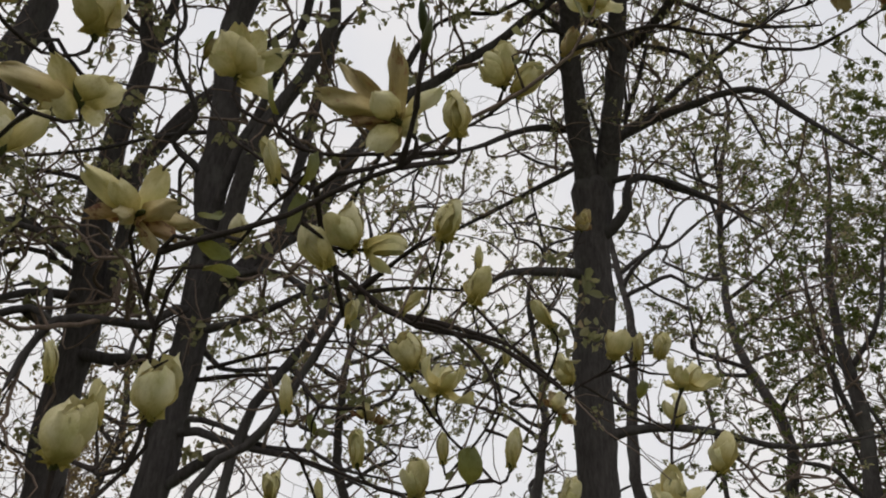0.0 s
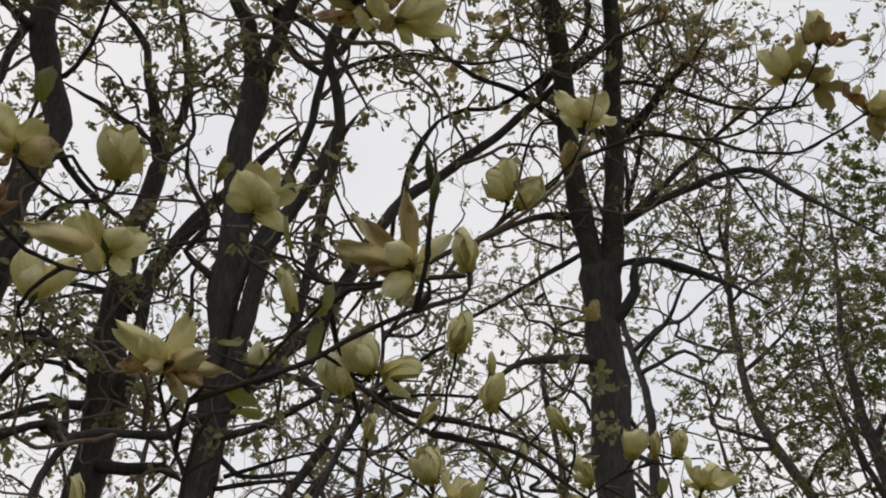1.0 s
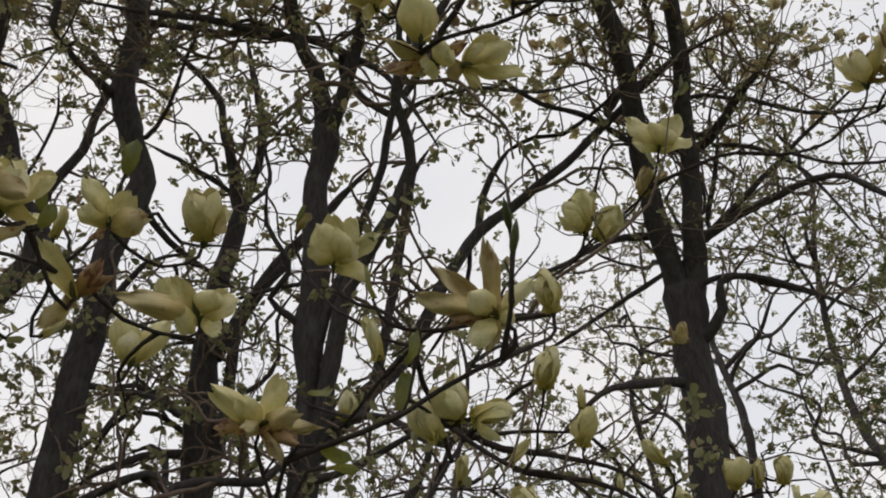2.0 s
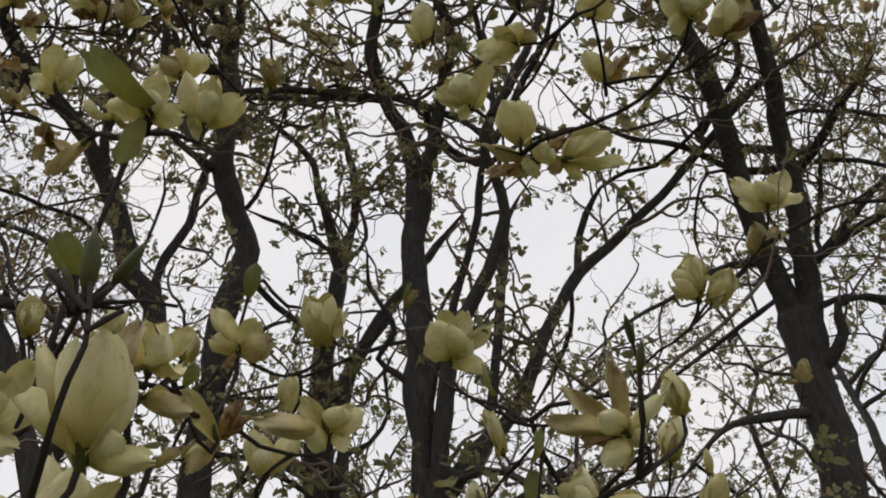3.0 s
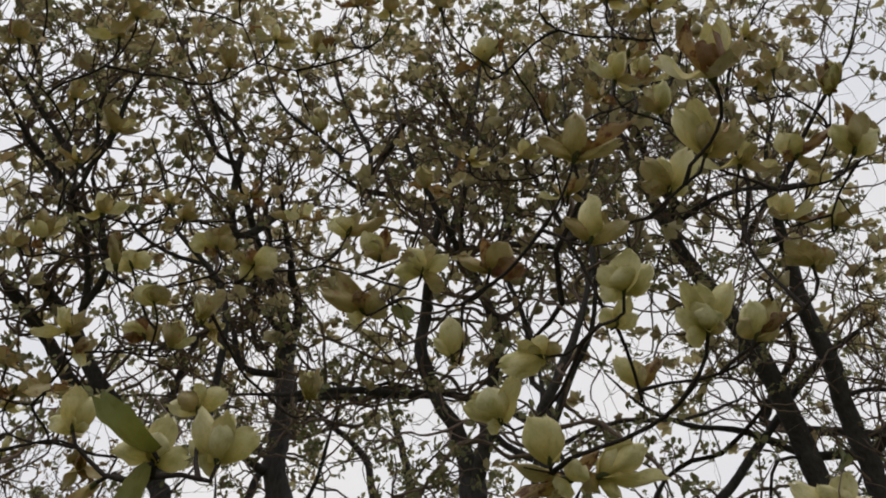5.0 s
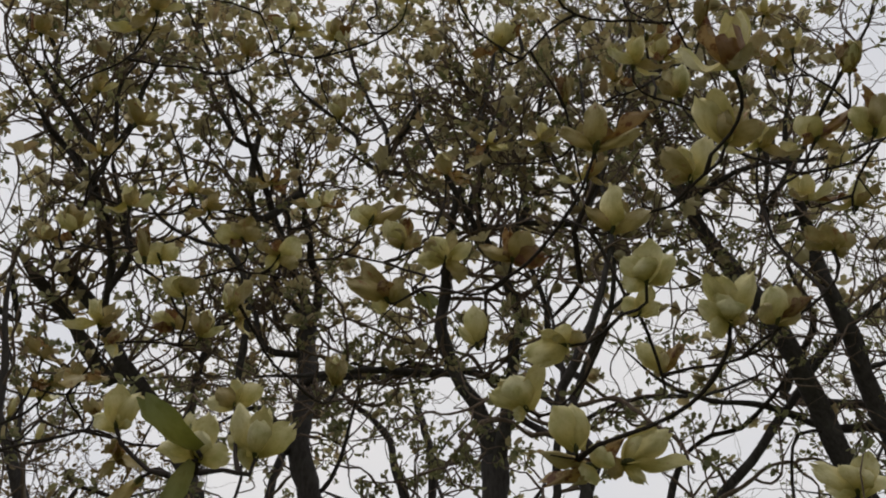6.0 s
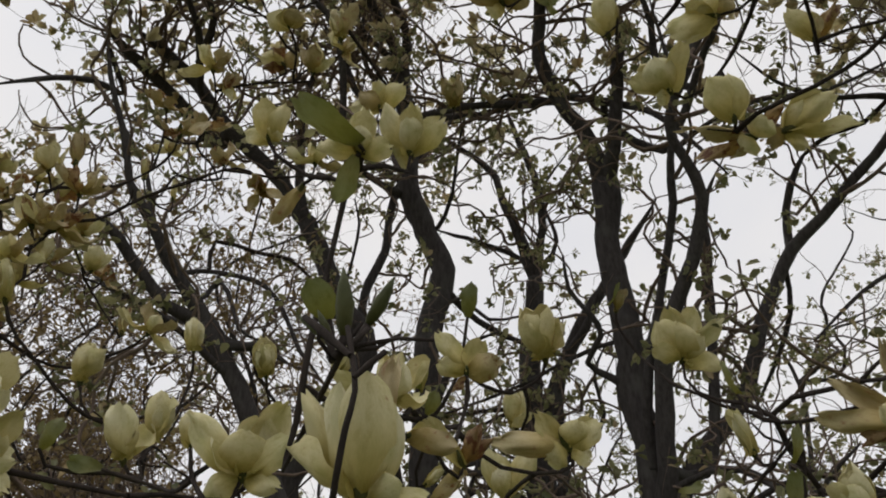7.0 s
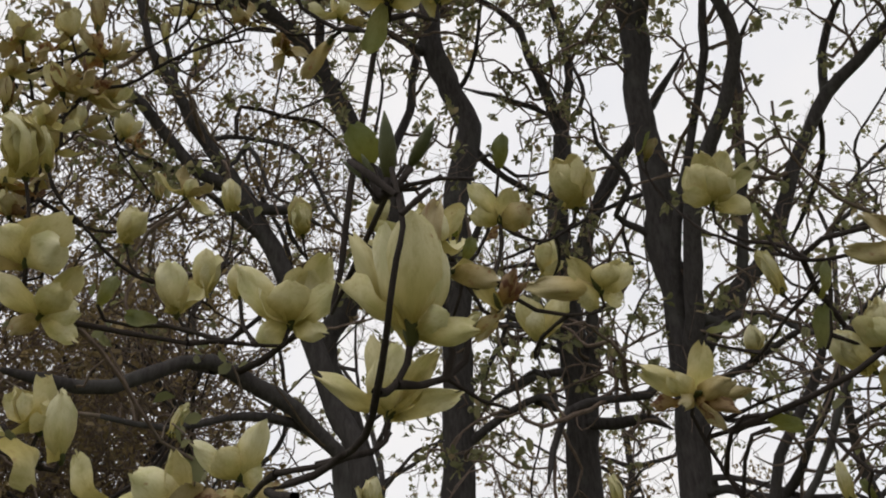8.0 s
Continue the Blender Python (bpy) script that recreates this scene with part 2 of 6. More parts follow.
limb(tree_right, [(0.83, 4.24, 3.41, 0.033), (0.76, 4.20, 3.41, 0.031), (0.54, 4.13, 3.39, 0.023), (0.36, 4.05, 3.35, 0.018),
     (0.22, 3.96, 3.24, 0.012), (0.04, 3.87, 3.04, 0.005)])
limb(tree_right, [(0.77, 4.05, 4.28, 0.028), (0.76, 4.20, 4.34, 0.027), (0.48, 4.09, 4.28, 0.020), (0.24, 3.96, 4.09, 0.014),
     (-0.01, 3.82, 3.92, 0.011), (-0.27, 3.66, 3.66, 0.005)])
limb(tree_right, [(0.78, 4.25, 2.52, 0.033), (0.84, 4.19, 2.51, 0.031), (1.04, 4.19, 2.56, 0.024), (1.32, 4.17, 2.54, 0.020),
     (1.70, 4.08, 2.44, 0.014), (2.08, 3.96, 2.47, 0.005)])
limb(tree_right, [(0.80, 4.15, 4.08, 0.017), (0.74, 4.20, 4.07, 0.016), (0.46, 4.41, 4.00, 0.014), (0.13, 4.60, 3.90, 0.012),
     (-0.16, 4.77, 3.83, 0.005)])
limb(tree_right, [(1.23, 4.21, 5.03, 0.030), (0.66, 4.32, 5.45, 0.029), (0.96, 3.80, 5.29, 0.021), (1.15, 3.27, 4.98, 0.005)])
limb(tree_right, [(0.66, 4.32, 5.45, 0.027), (0.76, 4.30, 5.59, 0.026), (0.99, 3.95, 5.67, 0.021), (0.94, 3.65, 5.87, 0.014),
     (1.08, 3.30, 5.88, 0.005)])
trunk(tree_middle, [(-1.28, 3.35, -0.05, 0.098), (-1.18, 3.38, 1.41, 0.079), (-1.14, 3.40, 2.35, 0.073), (-1.11, 3.41, 2.63, 0.071),
     (-1.08, 3.42, 2.93, 0.071), (-1.07, 3.42, 3.26, 0.073), (-1.10, 3.41, 3.53, 0.073), (-1.07, 3.42, 3.69, 0.074),
     (-1.07, 3.42, 4.05, 0.068), (-1.08, 3.42, 4.45, 0.069), (-1.04, 3.43, 4.80, 0.078)])
limb(tree_middle, [(-1.05, 3.42, 4.82, 0.054), (-1.04, 3.28, 5.03, 0.045), (-1.13, 3.10, 5.27, 0.042), (-1.14, 2.95, 5.49, 0.039),
     (-1.05, 2.84, 5.77, 0.036), (-0.86, 2.46, 5.83, 0.023), (-0.69, 2.36, 6.29, 0.018), (-0.44, 2.27, 7.14, 0.014),
     (-0.29, 2.15, 7.87, 0.005)])
limb(tree_middle, [(-1.03, 3.43, 4.82, 0.051), (-0.91, 3.29, 4.93, 0.041), (-0.77, 3.15, 5.36, 0.035), (-0.69, 3.00, 5.64, 0.032),
     (-0.85, 2.09, 6.16, 0.014), (-0.91, 1.88, 6.93, 0.005)])
limb(tree_middle, [(-1.08, 3.41, 2.77, 0.049), (-0.98, 3.32, 3.09, 0.045), (-0.90, 3.22, 3.42, 0.040), (-0.78, 3.13, 3.68, 0.035),
     (-0.61, 3.05, 3.90, 0.032), (-0.49, 2.95, 4.12, 0.029), (-0.50, 2.83, 4.27, 0.024), (-0.50, 2.71, 4.43, 0.026),
     (-0.36, 2.62, 4.58, 0.024), (-0.17, 2.52, 4.83, 0.018), (-0.00, 2.40, 5.21, 0.014), (0.04, 2.29, 5.92, 0.011),
     (0.16, 2.16, 6.83, 0.005)])
limb(tree_middle, [(-1.05, 3.37, 3.13, 0.025), (-0.99, 3.26, 3.43, 0.023), (-0.82, 3.18, 3.85, 0.022), (-0.68, 3.09, 4.14, 0.019),
     (-0.58, 2.98, 4.42, 0.018), (-0.45, 2.76, 4.67, 0.012), (-0.43, 2.64, 5.19, 0.005)])
limb(tree_middle, [(-0.98, 3.32, 3.09, 0.030), (-0.86, 3.53, 3.12, 0.028), (-0.76, 3.58, 3.49, 0.027), (-0.66, 3.64, 4.16, 0.026),
     (-0.61, 3.69, 4.57, 0.024), (-0.49, 3.74, 4.86, 0.005)])
limb(tree_middle, [(-1.08, 3.42, 2.93, 0.045), (-1.03, 3.48, 2.94, 0.043), (-0.87, 3.56, 3.22, 0.042), (-0.66, 3.64, 3.45, 0.037),
     (-0.49, 3.70, 3.82, 0.036), (-0.37, 3.74, 4.06, 0.034), (-0.24, 3.79, 4.25, 0.034), (0.05, 3.83, 4.49, 0.028),
     (0.37, 3.85, 4.77, 0.026), (0.67, 3.84, 5.04, 0.023), (1.04, 3.79, 5.34, 0.020), (1.40, 3.72, 5.46, 0.005)])
limb(tree_middle, [(-0.20, 3.79, 4.28, 0.025), (-0.25, 3.96, 4.36, 0.024), (-0.21, 3.95, 4.62, 0.020), (-0.08, 3.93, 4.85, 0.017),
     (0.02, 3.91, 4.94, 0.005)])
limb(tree_middle, [(-1.14, 3.06, 5.34, 0.026), (-1.26, 3.36, 5.55, 0.025), (-1.48, 3.13, 5.45, 0.024), (-1.64, 2.92, 5.32, 0.020),
     (-1.81, 2.67, 5.13, 0.016), (-1.99, 2.39, 4.94, 0.005)])
limb(tree_middle, [(-1.22, 3.37, 5.58, 0.025), (-0.95, 3.32, 5.34, 0.023), (-0.70, 3.25, 5.07, 0.019), (-0.54, 3.15, 4.75, 0.014),
     (-0.36, 3.05, 4.28, 0.005)])
limb(tree_middle, [(-0.92, 3.31, 5.30, 0.025), (-0.94, 3.45, 5.25, 0.024), (-0.67, 3.37, 4.84, 0.019), (-0.38, 3.27, 4.82, 0.012),
     (-0.15, 3.15, 4.73, 0.012), (0.16, 3.00, 4.50, 0.009), (0.42, 2.84, 4.39, 0.005)])
limb(tree_middle, [(-0.48, 2.29, 7.01, 0.029), (-1.18, 3.38, 7.29, 0.027), (-1.27, 3.14, 7.54, 0.028), (-1.51, 2.81, 7.34, 0.020),
     (-1.73, 2.46, 7.31, 0.005)])
trunk(tree_slender, [(-2.16, 4.50, -0.05, 0.139), (-2.13, 4.51, 1.58, 0.111), (-2.12, 4.52, 2.63, 0.103), (-2.09, 4.53, 3.09, 0.099),
     (-2.09, 4.53, 3.61, 0.096), (-2.09, 4.53, 4.09, 0.083), (-2.08, 4.54, 4.57, 0.073), (-2.00, 4.57, 5.15, 0.066)])
limb(tree_slender, [(-2.00, 4.57, 5.15, 0.037), (-2.07, 4.56, 5.48, 0.034), (-2.16, 4.54, 5.90, 0.031), (-2.26, 4.52, 6.34, 0.028),
     (-2.54, 4.40, 6.68, 0.022), (-2.79, 4.27, 6.98, 0.005)])
limb(tree_slender, [(-1.99, 4.57, 5.15, 0.037), (-1.90, 4.58, 5.64, 0.034), (-1.89, 4.56, 6.02, 0.031), (-1.98, 4.50, 6.56, 0.026),
     (-2.05, 4.44, 6.95, 0.005)])
limb(tree_slender, [(-2.10, 4.53, 3.02, 0.048), (-1.96, 4.51, 3.42, 0.042), (-1.87, 4.46, 4.25, 0.037), (-1.64, 4.47, 4.60, 0.030),
     (-1.45, 4.45, 4.90, 0.005)])
limb(tree_slender, [(-1.99, 4.57, 5.30, 0.021), (-2.18, 4.56, 5.48, 0.019), (-2.48, 4.49, 5.69, 0.018), (-2.78, 4.39, 5.87, 0.005)])
limb(tree_slender, [(-1.97, 4.58, 5.25, 0.017), (-1.84, 4.70, 5.53, 0.017), (-1.92, 4.75, 6.10, 0.014), (-1.67, 4.91, 6.60, 0.005)])
limb(tree_slender, [(-2.13, 4.51, 3.06, 0.042), (-1.85, 4.45, 2.99, 0.036), (-1.61, 4.36, 2.97, 0.029), (-1.45, 4.24, 2.85, 0.005)])
trunk(tree_tall, [(-2.41, 3.45, -0.05, 0.115), (-2.37, 3.47, 1.52, 0.092), (-2.35, 3.48, 2.53, 0.085), (-2.33, 3.50, 2.93, 0.082),
     (-2.32, 3.51, 3.37, 0.082), (-2.30, 3.51, 3.89, 0.078), (-2.27, 3.53, 4.34, 0.078), (-2.21, 3.57, 4.75, 0.078),
     (-2.29, 3.52, 5.07, 0.075), (-2.37, 3.47, 5.46, 0.075), (-2.38, 3.46, 5.99, 0.075), (-2.44, 3.43, 6.78, 0.070)])
limb(tree_tall, [(-2.44, 3.43, 6.74, 0.043), (-2.39, 3.16, 6.80, 0.038), (-2.13, 1.38, 7.26, 0.005)])
limb(tree_tall, [(-2.41, 3.44, 6.46, 0.038), (-2.26, 3.27, 6.76, 0.034), (-2.20, 3.02, 6.85, 0.029), (-1.87, 2.11, 6.91, 0.005)])
limb(tree_tall, [(-2.34, 3.49, 5.46, 0.031), (-2.52, 3.45, 5.62, 0.027), (-2.72, 3.38, 5.83, 0.020), (-3.00, 3.24, 5.59, 0.005)])
limb(tree_tall, [(-2.24, 3.55, 4.57, 0.025), (-2.17, 3.59, 4.57, 0.024), (-2.08, 3.76, 4.44, 0.021), (-1.97, 3.93, 4.38, 0.017),
     (-1.78, 4.12, 4.28, 0.005)])
limb(tree_tall, [(-2.38, 3.46, 5.91, 0.025), (-2.32, 3.38, 5.93, 0.024), (-1.89, 3.41, 5.82, 0.021), (-1.40, 3.41, 5.64, 0.018),
     (-1.06, 3.32, 5.38, 0.005)])
limb(tree_tall, [(-2.36, 3.48, 5.40, 0.029), (-2.42, 3.44, 5.38, 0.028), (-2.36, 2.93, 5.17, 0.018), (-2.18, 2.49, 4.90, 0.005)])
limb(tree_tall, [(-2.29, 3.52, 5.07, 0.018), (-2.22, 3.56, 5.10, 0.017), (-2.02, 3.41, 5.16, 0.013), (-1.85, 3.24, 5.42, 0.010),
     (-1.69, 3.06, 5.48, 0.005)])
limb(tree_tall, [(-2.32, 3.50, 3.60, 0.037), (-2.16, 3.40, 3.79, 0.023), (-1.96, 3.33, 3.99, 0.014), (-1.70, 3.28, 4.00, 0.005)])
trunk(tree_left, [(-2.78, 3.82, -0.05, 0.094), (-2.96, 3.67, 1.58, 0.075), (-3.03, 3.61, 2.64, 0.070), (-3.09, 3.56, 2.95, 0.068),
     (-3.16, 3.50, 3.29, 0.070), (-3.21, 3.46, 3.57, 0.069), (-2.88, 3.72, 4.45, 0.071), (-3.03, 3.61, 4.80, 0.070),
     (-3.14, 3.52, 5.19, 0.069), (-3.23, 3.44, 5.50, 0.067)])
limb(tree_left, [(-3.23, 3.44, 5.48, 0.059), (-3.32, 3.27, 5.76, 0.056), (-3.44, 3.05, 5.97, 0.054), (-3.58, 2.79, 6.18, 0.052),
     (-3.66, 2.57, 6.43, 0.050), (-3.75, 2.33, 6.57, 0.045), (-3.81, 2.10, 6.63, 0.005)])
limb(tree_left, [(-3.20, 3.47, 5.41, 0.043), (-3.24, 3.36, 5.70, 0.036), (-3.24, 3.30, 6.21, 0.029), (-3.18, 3.28, 6.79, 0.022),
     (-2.94, 3.42, 7.72, 0.005)])
limb(tree_left, [(-2.88, 3.73, 4.49, 0.032), (-2.93, 3.74, 4.92, 0.030), (-2.84, 3.85, 5.33, 0.030), (-2.81, 3.92, 5.84, 0.028),
     (-2.64, 4.08, 6.38, 0.020), (-2.36, 4.29, 6.92, 0.005)])
limb(tree_left, [(-3.54, 2.86, 6.12, 0.055), (-3.72, 2.93, 6.10, 0.053), (-3.87, 2.51, 6.41, 0.045), (-3.93, 2.16, 6.51, 0.040),
     (-3.93, 1.89, 6.57, 0.005)])
limb(tree_left, [(-3.63, 2.66, 6.32, 0.029), (-3.53, 2.52, 6.27, 0.028), (-3.31, 2.23, 6.46, 0.026), (-3.21, 1.75, 6.73, 0.023),
     (-3.07, 1.25, 6.50, 0.016), (-2.86, 0.83, 6.31, 0.005)])
limb(tree_left, [(-3.11, 1.39, 6.57, 0.015), (-2.95, 1.60, 6.33, 0.014), (-2.76, 1.46, 6.56, 0.014), (-2.62, 1.23, 6.75, 0.011),
     (-2.37, 1.19, 7.26, 0.005)])
trunk(tree_leaning, [(-1.83, 2.80, -0.05, 0.064), (-2.08, 2.59, 1.48, 0.051), (-2.18, 2.49, 2.46, 0.048), (-2.27, 2.42, 2.74, 0.047),
     (-2.36, 2.34, 3.06, 0.046), (-2.44, 2.26, 3.35, 0.045), (-2.52, 2.18, 3.55, 0.045), (-2.58, 2.10, 3.73, 0.046)])
limb(tree_leaning, [(-2.58, 2.11, 3.72, 0.036), (-2.62, 1.97, 3.88, 0.036), (-2.65, 1.84, 4.04, 0.031), (-2.68, 1.71, 4.19, 0.024),
     (-2.68, 1.60, 4.29, 0.019), (-2.67, 1.51, 4.49, 0.016), (-2.67, 1.40, 4.67, 0.013), (-2.67, 1.28, 4.97, 0.005)])
limb(tree_leaning, [(-2.60, 2.08, 3.76, 0.033), (-2.67, 1.92, 3.79, 0.030), (-2.72, 1.76, 3.93, 0.028), (-2.74, 1.64, 4.02, 0.025),
     (-2.76, 1.52, 4.06, 0.017), (-2.80, 1.35, 4.01, 0.011), (-2.81, 1.23, 3.90, 0.005)])
limb(tree_leaning, [(-2.55, 2.14, 3.64, 0.028), (-2.43, 2.18, 3.62, 0.024), (-2.31, 2.20, 3.58, 0.017), (-2.19, 2.22, 3.48, 0.005)])
limb(tree_leaning, [(-2.67, 1.32, 4.89, 0.015), (-2.93, 1.62, 5.01, 0.015), (-2.89, 1.49, 4.93, 0.016), (-2.88, 1.31, 4.82, 0.015),
     (-2.85, 1.13, 4.62, 0.013), (-2.81, 0.98, 4.43, 0.005)])
limb(tree_leaning, [(-2.63, 1.93, 3.93, 0.014), (-2.64, 2.04, 4.03, 0.013), (-2.51, 2.16, 4.02, 0.012), (-2.40, 2.24, 3.96, 0.012),
     (-2.32, 2.29, 3.83, 0.010), (-2.24, 2.34, 3.62, 0.009), (-2.16, 2.38, 3.49, 0.005)])
limb(tree_leaning, [(-2.60, 2.07, 4.03, 0.011), (-2.60, 2.08, 4.21, 0.011), (-2.48, 2.26, 4.20, 0.011), (-2.40, 2.39, 4.21, 0.011),
     (-2.33, 2.50, 4.12, 0.005)])
limb(tree_leaning, [(-2.61, 2.01, 3.84, 0.014), (-2.60, 2.08, 3.90, 0.013), (-2.53, 2.09, 3.95, 0.012), (-2.45, 2.10, 3.81, 0.010),
     (-2.39, 2.10, 3.66, 0.009), (-2.28, 2.14, 3.58, 0.005)])
limb(tree_leaning, [(-2.50, 2.20, 3.49, 0.018), (-2.53, 1.91, 3.60, 0.015), (-2.51, 1.66, 3.61, 0.010), (-2.49, 1.38, 3.56, 0.005)])
limb(near_magnolia, [(-1.65, 1.20, 1.60, 0.026), (-1.47, 1.53, 2.15, 0.025), (-1.49, 1.44, 2.30, 0.023), (-1.54, 1.34, 2.38, 0.023),
     (-1.59, 1.23, 2.43, 0.021), (-1.62, 1.11, 2.43, 0.019), (-1.68, 0.96, 2.35, 0.017), (-1.72, 0.82, 2.34, 0.015),
     (-1.72, 0.72, 2.34, 0.005)])
limb(near_magnolia, [(-1.52, 1.48, 2.31, 0.015), (-1.55, 1.34, 2.33, 0.013), (-1.57, 1.21, 2.31, 0.011), (-1.59, 1.06, 2.26, 0.008),
     (-1.62, 0.90, 2.26, 0.005)])
limb(near_magnolia, [(-1.60, 1.18, 2.43, 0.012), (-1.76, 1.22, 2.49, 0.012), (-1.57, 1.23, 2.43, 0.010), (-1.41, 1.22, 2.46, 0.008),
     (-1.26, 1.17, 2.48, 0.005)])
trunk(tree_far_green, [(3.31, 6.59, -0.05, 0.105), (3.33, 6.59, 1.57, 0.080), (3.31, 6.59, 2.62, 0.066), (3.36, 6.59, 3.18, 0.055),
     (3.30, 6.59, 3.80, 0.044), (3.33, 6.58, 4.46, 0.030), (3.46, 6.50, 5.30, 0.016), (3.50, 6.40, 6.10, 0.004)])
limb(tree_far_green, [(3.33, 6.59, 3.00, 0.030), (3.12, 6.45, 3.45, 0.024), (2.98, 6.30, 3.95, 0.016), (2.90, 6.20, 4.60, 0.004)])
limb(tree_far_green, [(3.31, 6.59, 3.55, 0.026), (3.55, 6.40, 3.95, 0.020), (3.70, 6.30, 4.60, 0.012), (3.95, 6.20, 5.20, 0.004)])
limb(tree_far_green, [(3.31, 6.59, 2.45, 0.024), (2.95, 6.40, 2.75, 0.018), (2.60, 6.30, 2.80, 0.012), (2.30, 6.20, 2.95, 0.004)])
trunk(tree_far_young, [(2.60, 7.43, -0.05, 0.040), (2.52, 7.46, 1.63, 0.030), (2.47, 7.47, 2.71, 0.024), (2.44, 7.48, 3.40, 0.018),
     (2.38, 7.51, 4.16, 0.012), (2.36, 7.52, 5.27, 0.004)])
limb(tree_middle, [(-1.07, 3.42, 2.88, 0.020), (-1.14, 3.33, 2.87, 0.020), (-1.21, 3.23, 2.76, 0.021), (-1.35, 3.11, 2.74, 0.019),
     (-1.47, 2.98, 2.69, 0.017), (-1.52, 2.89, 2.52, 0.014), (-1.52, 2.81, 2.37, 0.005)])
limb(tree_slender, [(-2.06, 4.54, 4.04, 0.061), (-1.90, 4.57, 4.36, 0.052), (-1.71, 4.60, 4.71, 0.048), (-1.53, 4.61, 4.93, 0.039),
     (-1.27, 4.65, 5.27, 0.028), (-1.03, 4.66, 5.56, 0.005)])
limb(tree_slender, [(-2.06, 4.54, 3.38, 0.033), (-2.23, 4.32, 3.35, 0.027), (-2.34, 4.11, 3.24, 0.021), (-2.42, 3.91, 3.09, 0.005)])
limb(tree_slender, [(-2.05, 4.55, 3.57, 0.027), (-2.23, 4.32, 3.64, 0.023), (-2.33, 4.11, 3.70, 0.019), (-2.41, 3.92, 3.59, 0.005)])
trunk(tree_near_young, [(-1.26, 3.12, -0.05, 0.028), (-0.91, 3.10, 1.36, 0.022), (-0.76, 3.09, 2.26, 0.020), (-0.61, 3.08, 2.52, 0.018),
     (-0.48, 3.07, 2.74, 0.016), (-0.45, 3.04, 2.91, 0.010)])
limb(tree_middle, [(-0.87, 3.47, 3.11, 0.020), (-0.68, 3.34, 3.03, 0.015), (-0.54, 3.20, 2.88, 0.012), (-0.38, 3.05, 2.76, 0.005)])
limb(tree_tall, [(-2.30, 3.52, 2.79, 0.023), (-2.06, 3.54, 2.91, 0.020), (-1.86, 3.53, 2.95, 0.017), (-1.72, 3.49, 2.86, 0.005)])
limb(tree_tall, [(-2.31, 3.51, 3.44, 0.017), (-2.14, 3.61, 3.43, 0.016), (-1.92, 3.56, 3.35, 0.015), (-1.63, 3.53, 3.16, 0.005)])
limb(near_magnolia, [(-0.512, 0.301, 1.881, 0.0025), (-0.465, 0.292, 1.877, 0.0024), (-0.431, 0.276, 1.875, 0.0024), (-0.387, 0.249, 1.878,
     0.0024), (-0.355, 0.220, 1.893, 0.0023), (-0.332, 0.198, 1.910, 0.0022), (-0.318, 0.184, 1.926, 0.0021), (-0.308, 0.177, 1.948,
     0.0021), (-0.305, 0.180, 1.969, 0.0020), (-0.313, 0.187, 1.994, 0.0019), (-0.321, 0.192, 2.020, 0.0016)])
limb(near_magnolia, [(-0.304, 0.177, 1.975, 0.0014), (-0.297, 0.182, 1.984, 0.0024), (-0.291, 0.188, 1.992, 0.0010)])
limb(near_magnolia, [(-0.313, 0.185, 1.995, 0.0015), (-0.333, 0.186, 2.016, 0.0029), (-0.352, 0.189, 2.036, 0.0012)])
limb(near_magnolia, [(-0.318, 0.190, 2.005, 0.0011), (-0.311, 0.199, 2.019, 0.0010)])
limb(near_magnolia, [(-0.33, 0.20, 2.01, 0.002), (-0.53, 0.38, 2.04, 0.002), (-0.52, 0.38, 2.08, 0.003), (-0.51, 0.38, 2.16, 0.003),
     (-0.50, 0.39, 2.26, 0.003), (-0.48, 0.39, 2.36, 0.003)])
limb(near_magnolia, [(-1.00, 0.25, 2.00, 0.005), (-0.89, 0.26, 2.13, 0.004), (-0.86, 0.28, 2.10, 0.004), (-0.80, 0.35, 2.08, 0.003),
     (-0.75, 0.40, 2.07, 0.002)])
limb(near_magnolia, [(-0.38, 0.18, 1.83, 0.003), (-0.49, 0.27, 1.86, 0.003), (-0.43, 0.25, 1.86, 0.003), (-0.38, 0.22, 1.86, 0.002)])
limb(near_magnolia, [(-0.60, 1.78, 1.41, 0.015), (-0.70, 2.38, 1.97, 0.014), (-0.55, 2.36, 2.09, 0.013), (-0.43, 2.34, 2.24, 0.011),
     (-0.35, 2.30, 2.38, 0.009), (-0.25, 2.26, 2.50, 0.005)])
limb(near_magnolia, [(-0.29, 2.28, 2.45, 0.007), (-0.26, 1.86, 2.41, 0.007), (-0.18, 1.82, 2.33, 0.006), (-0.06, 1.79, 2.24, 0.006),
     (0.08, 1.75, 2.20, 0.006), (0.17, 1.70, 2.13, 0.005), (0.26, 1.65, 2.04, 0.003)])
limb(near_magnolia, [(-0.06, 1.77, 2.24, 0.005), (0.02, 1.74, 2.21, 0.004), (0.09, 1.72, 2.13, 0.004), (0.11, 1.69, 2.03, 0.003),
     (0.05, 1.67, 1.93, 0.003)])
limb(tree_middle, [(-1.14, 3.40, 2.35, 0.019), (-0.99, 3.34, 2.35, 0.018), (-0.80, 3.25, 2.27, 0.015), (-0.56, 3.16, 2.21, 0.012),
     (-0.29, 3.06, 2.09, 0.005)])
limb(tree_middle, [(-1.07, 3.40, 2.82, 0.020), (-0.99, 3.34, 2.78, 0.019), (-0.77, 3.19, 2.78, 0.015), (-0.56, 3.02, 2.81, 0.012),
     (-0.39, 2.85, 2.79, 0.005)])
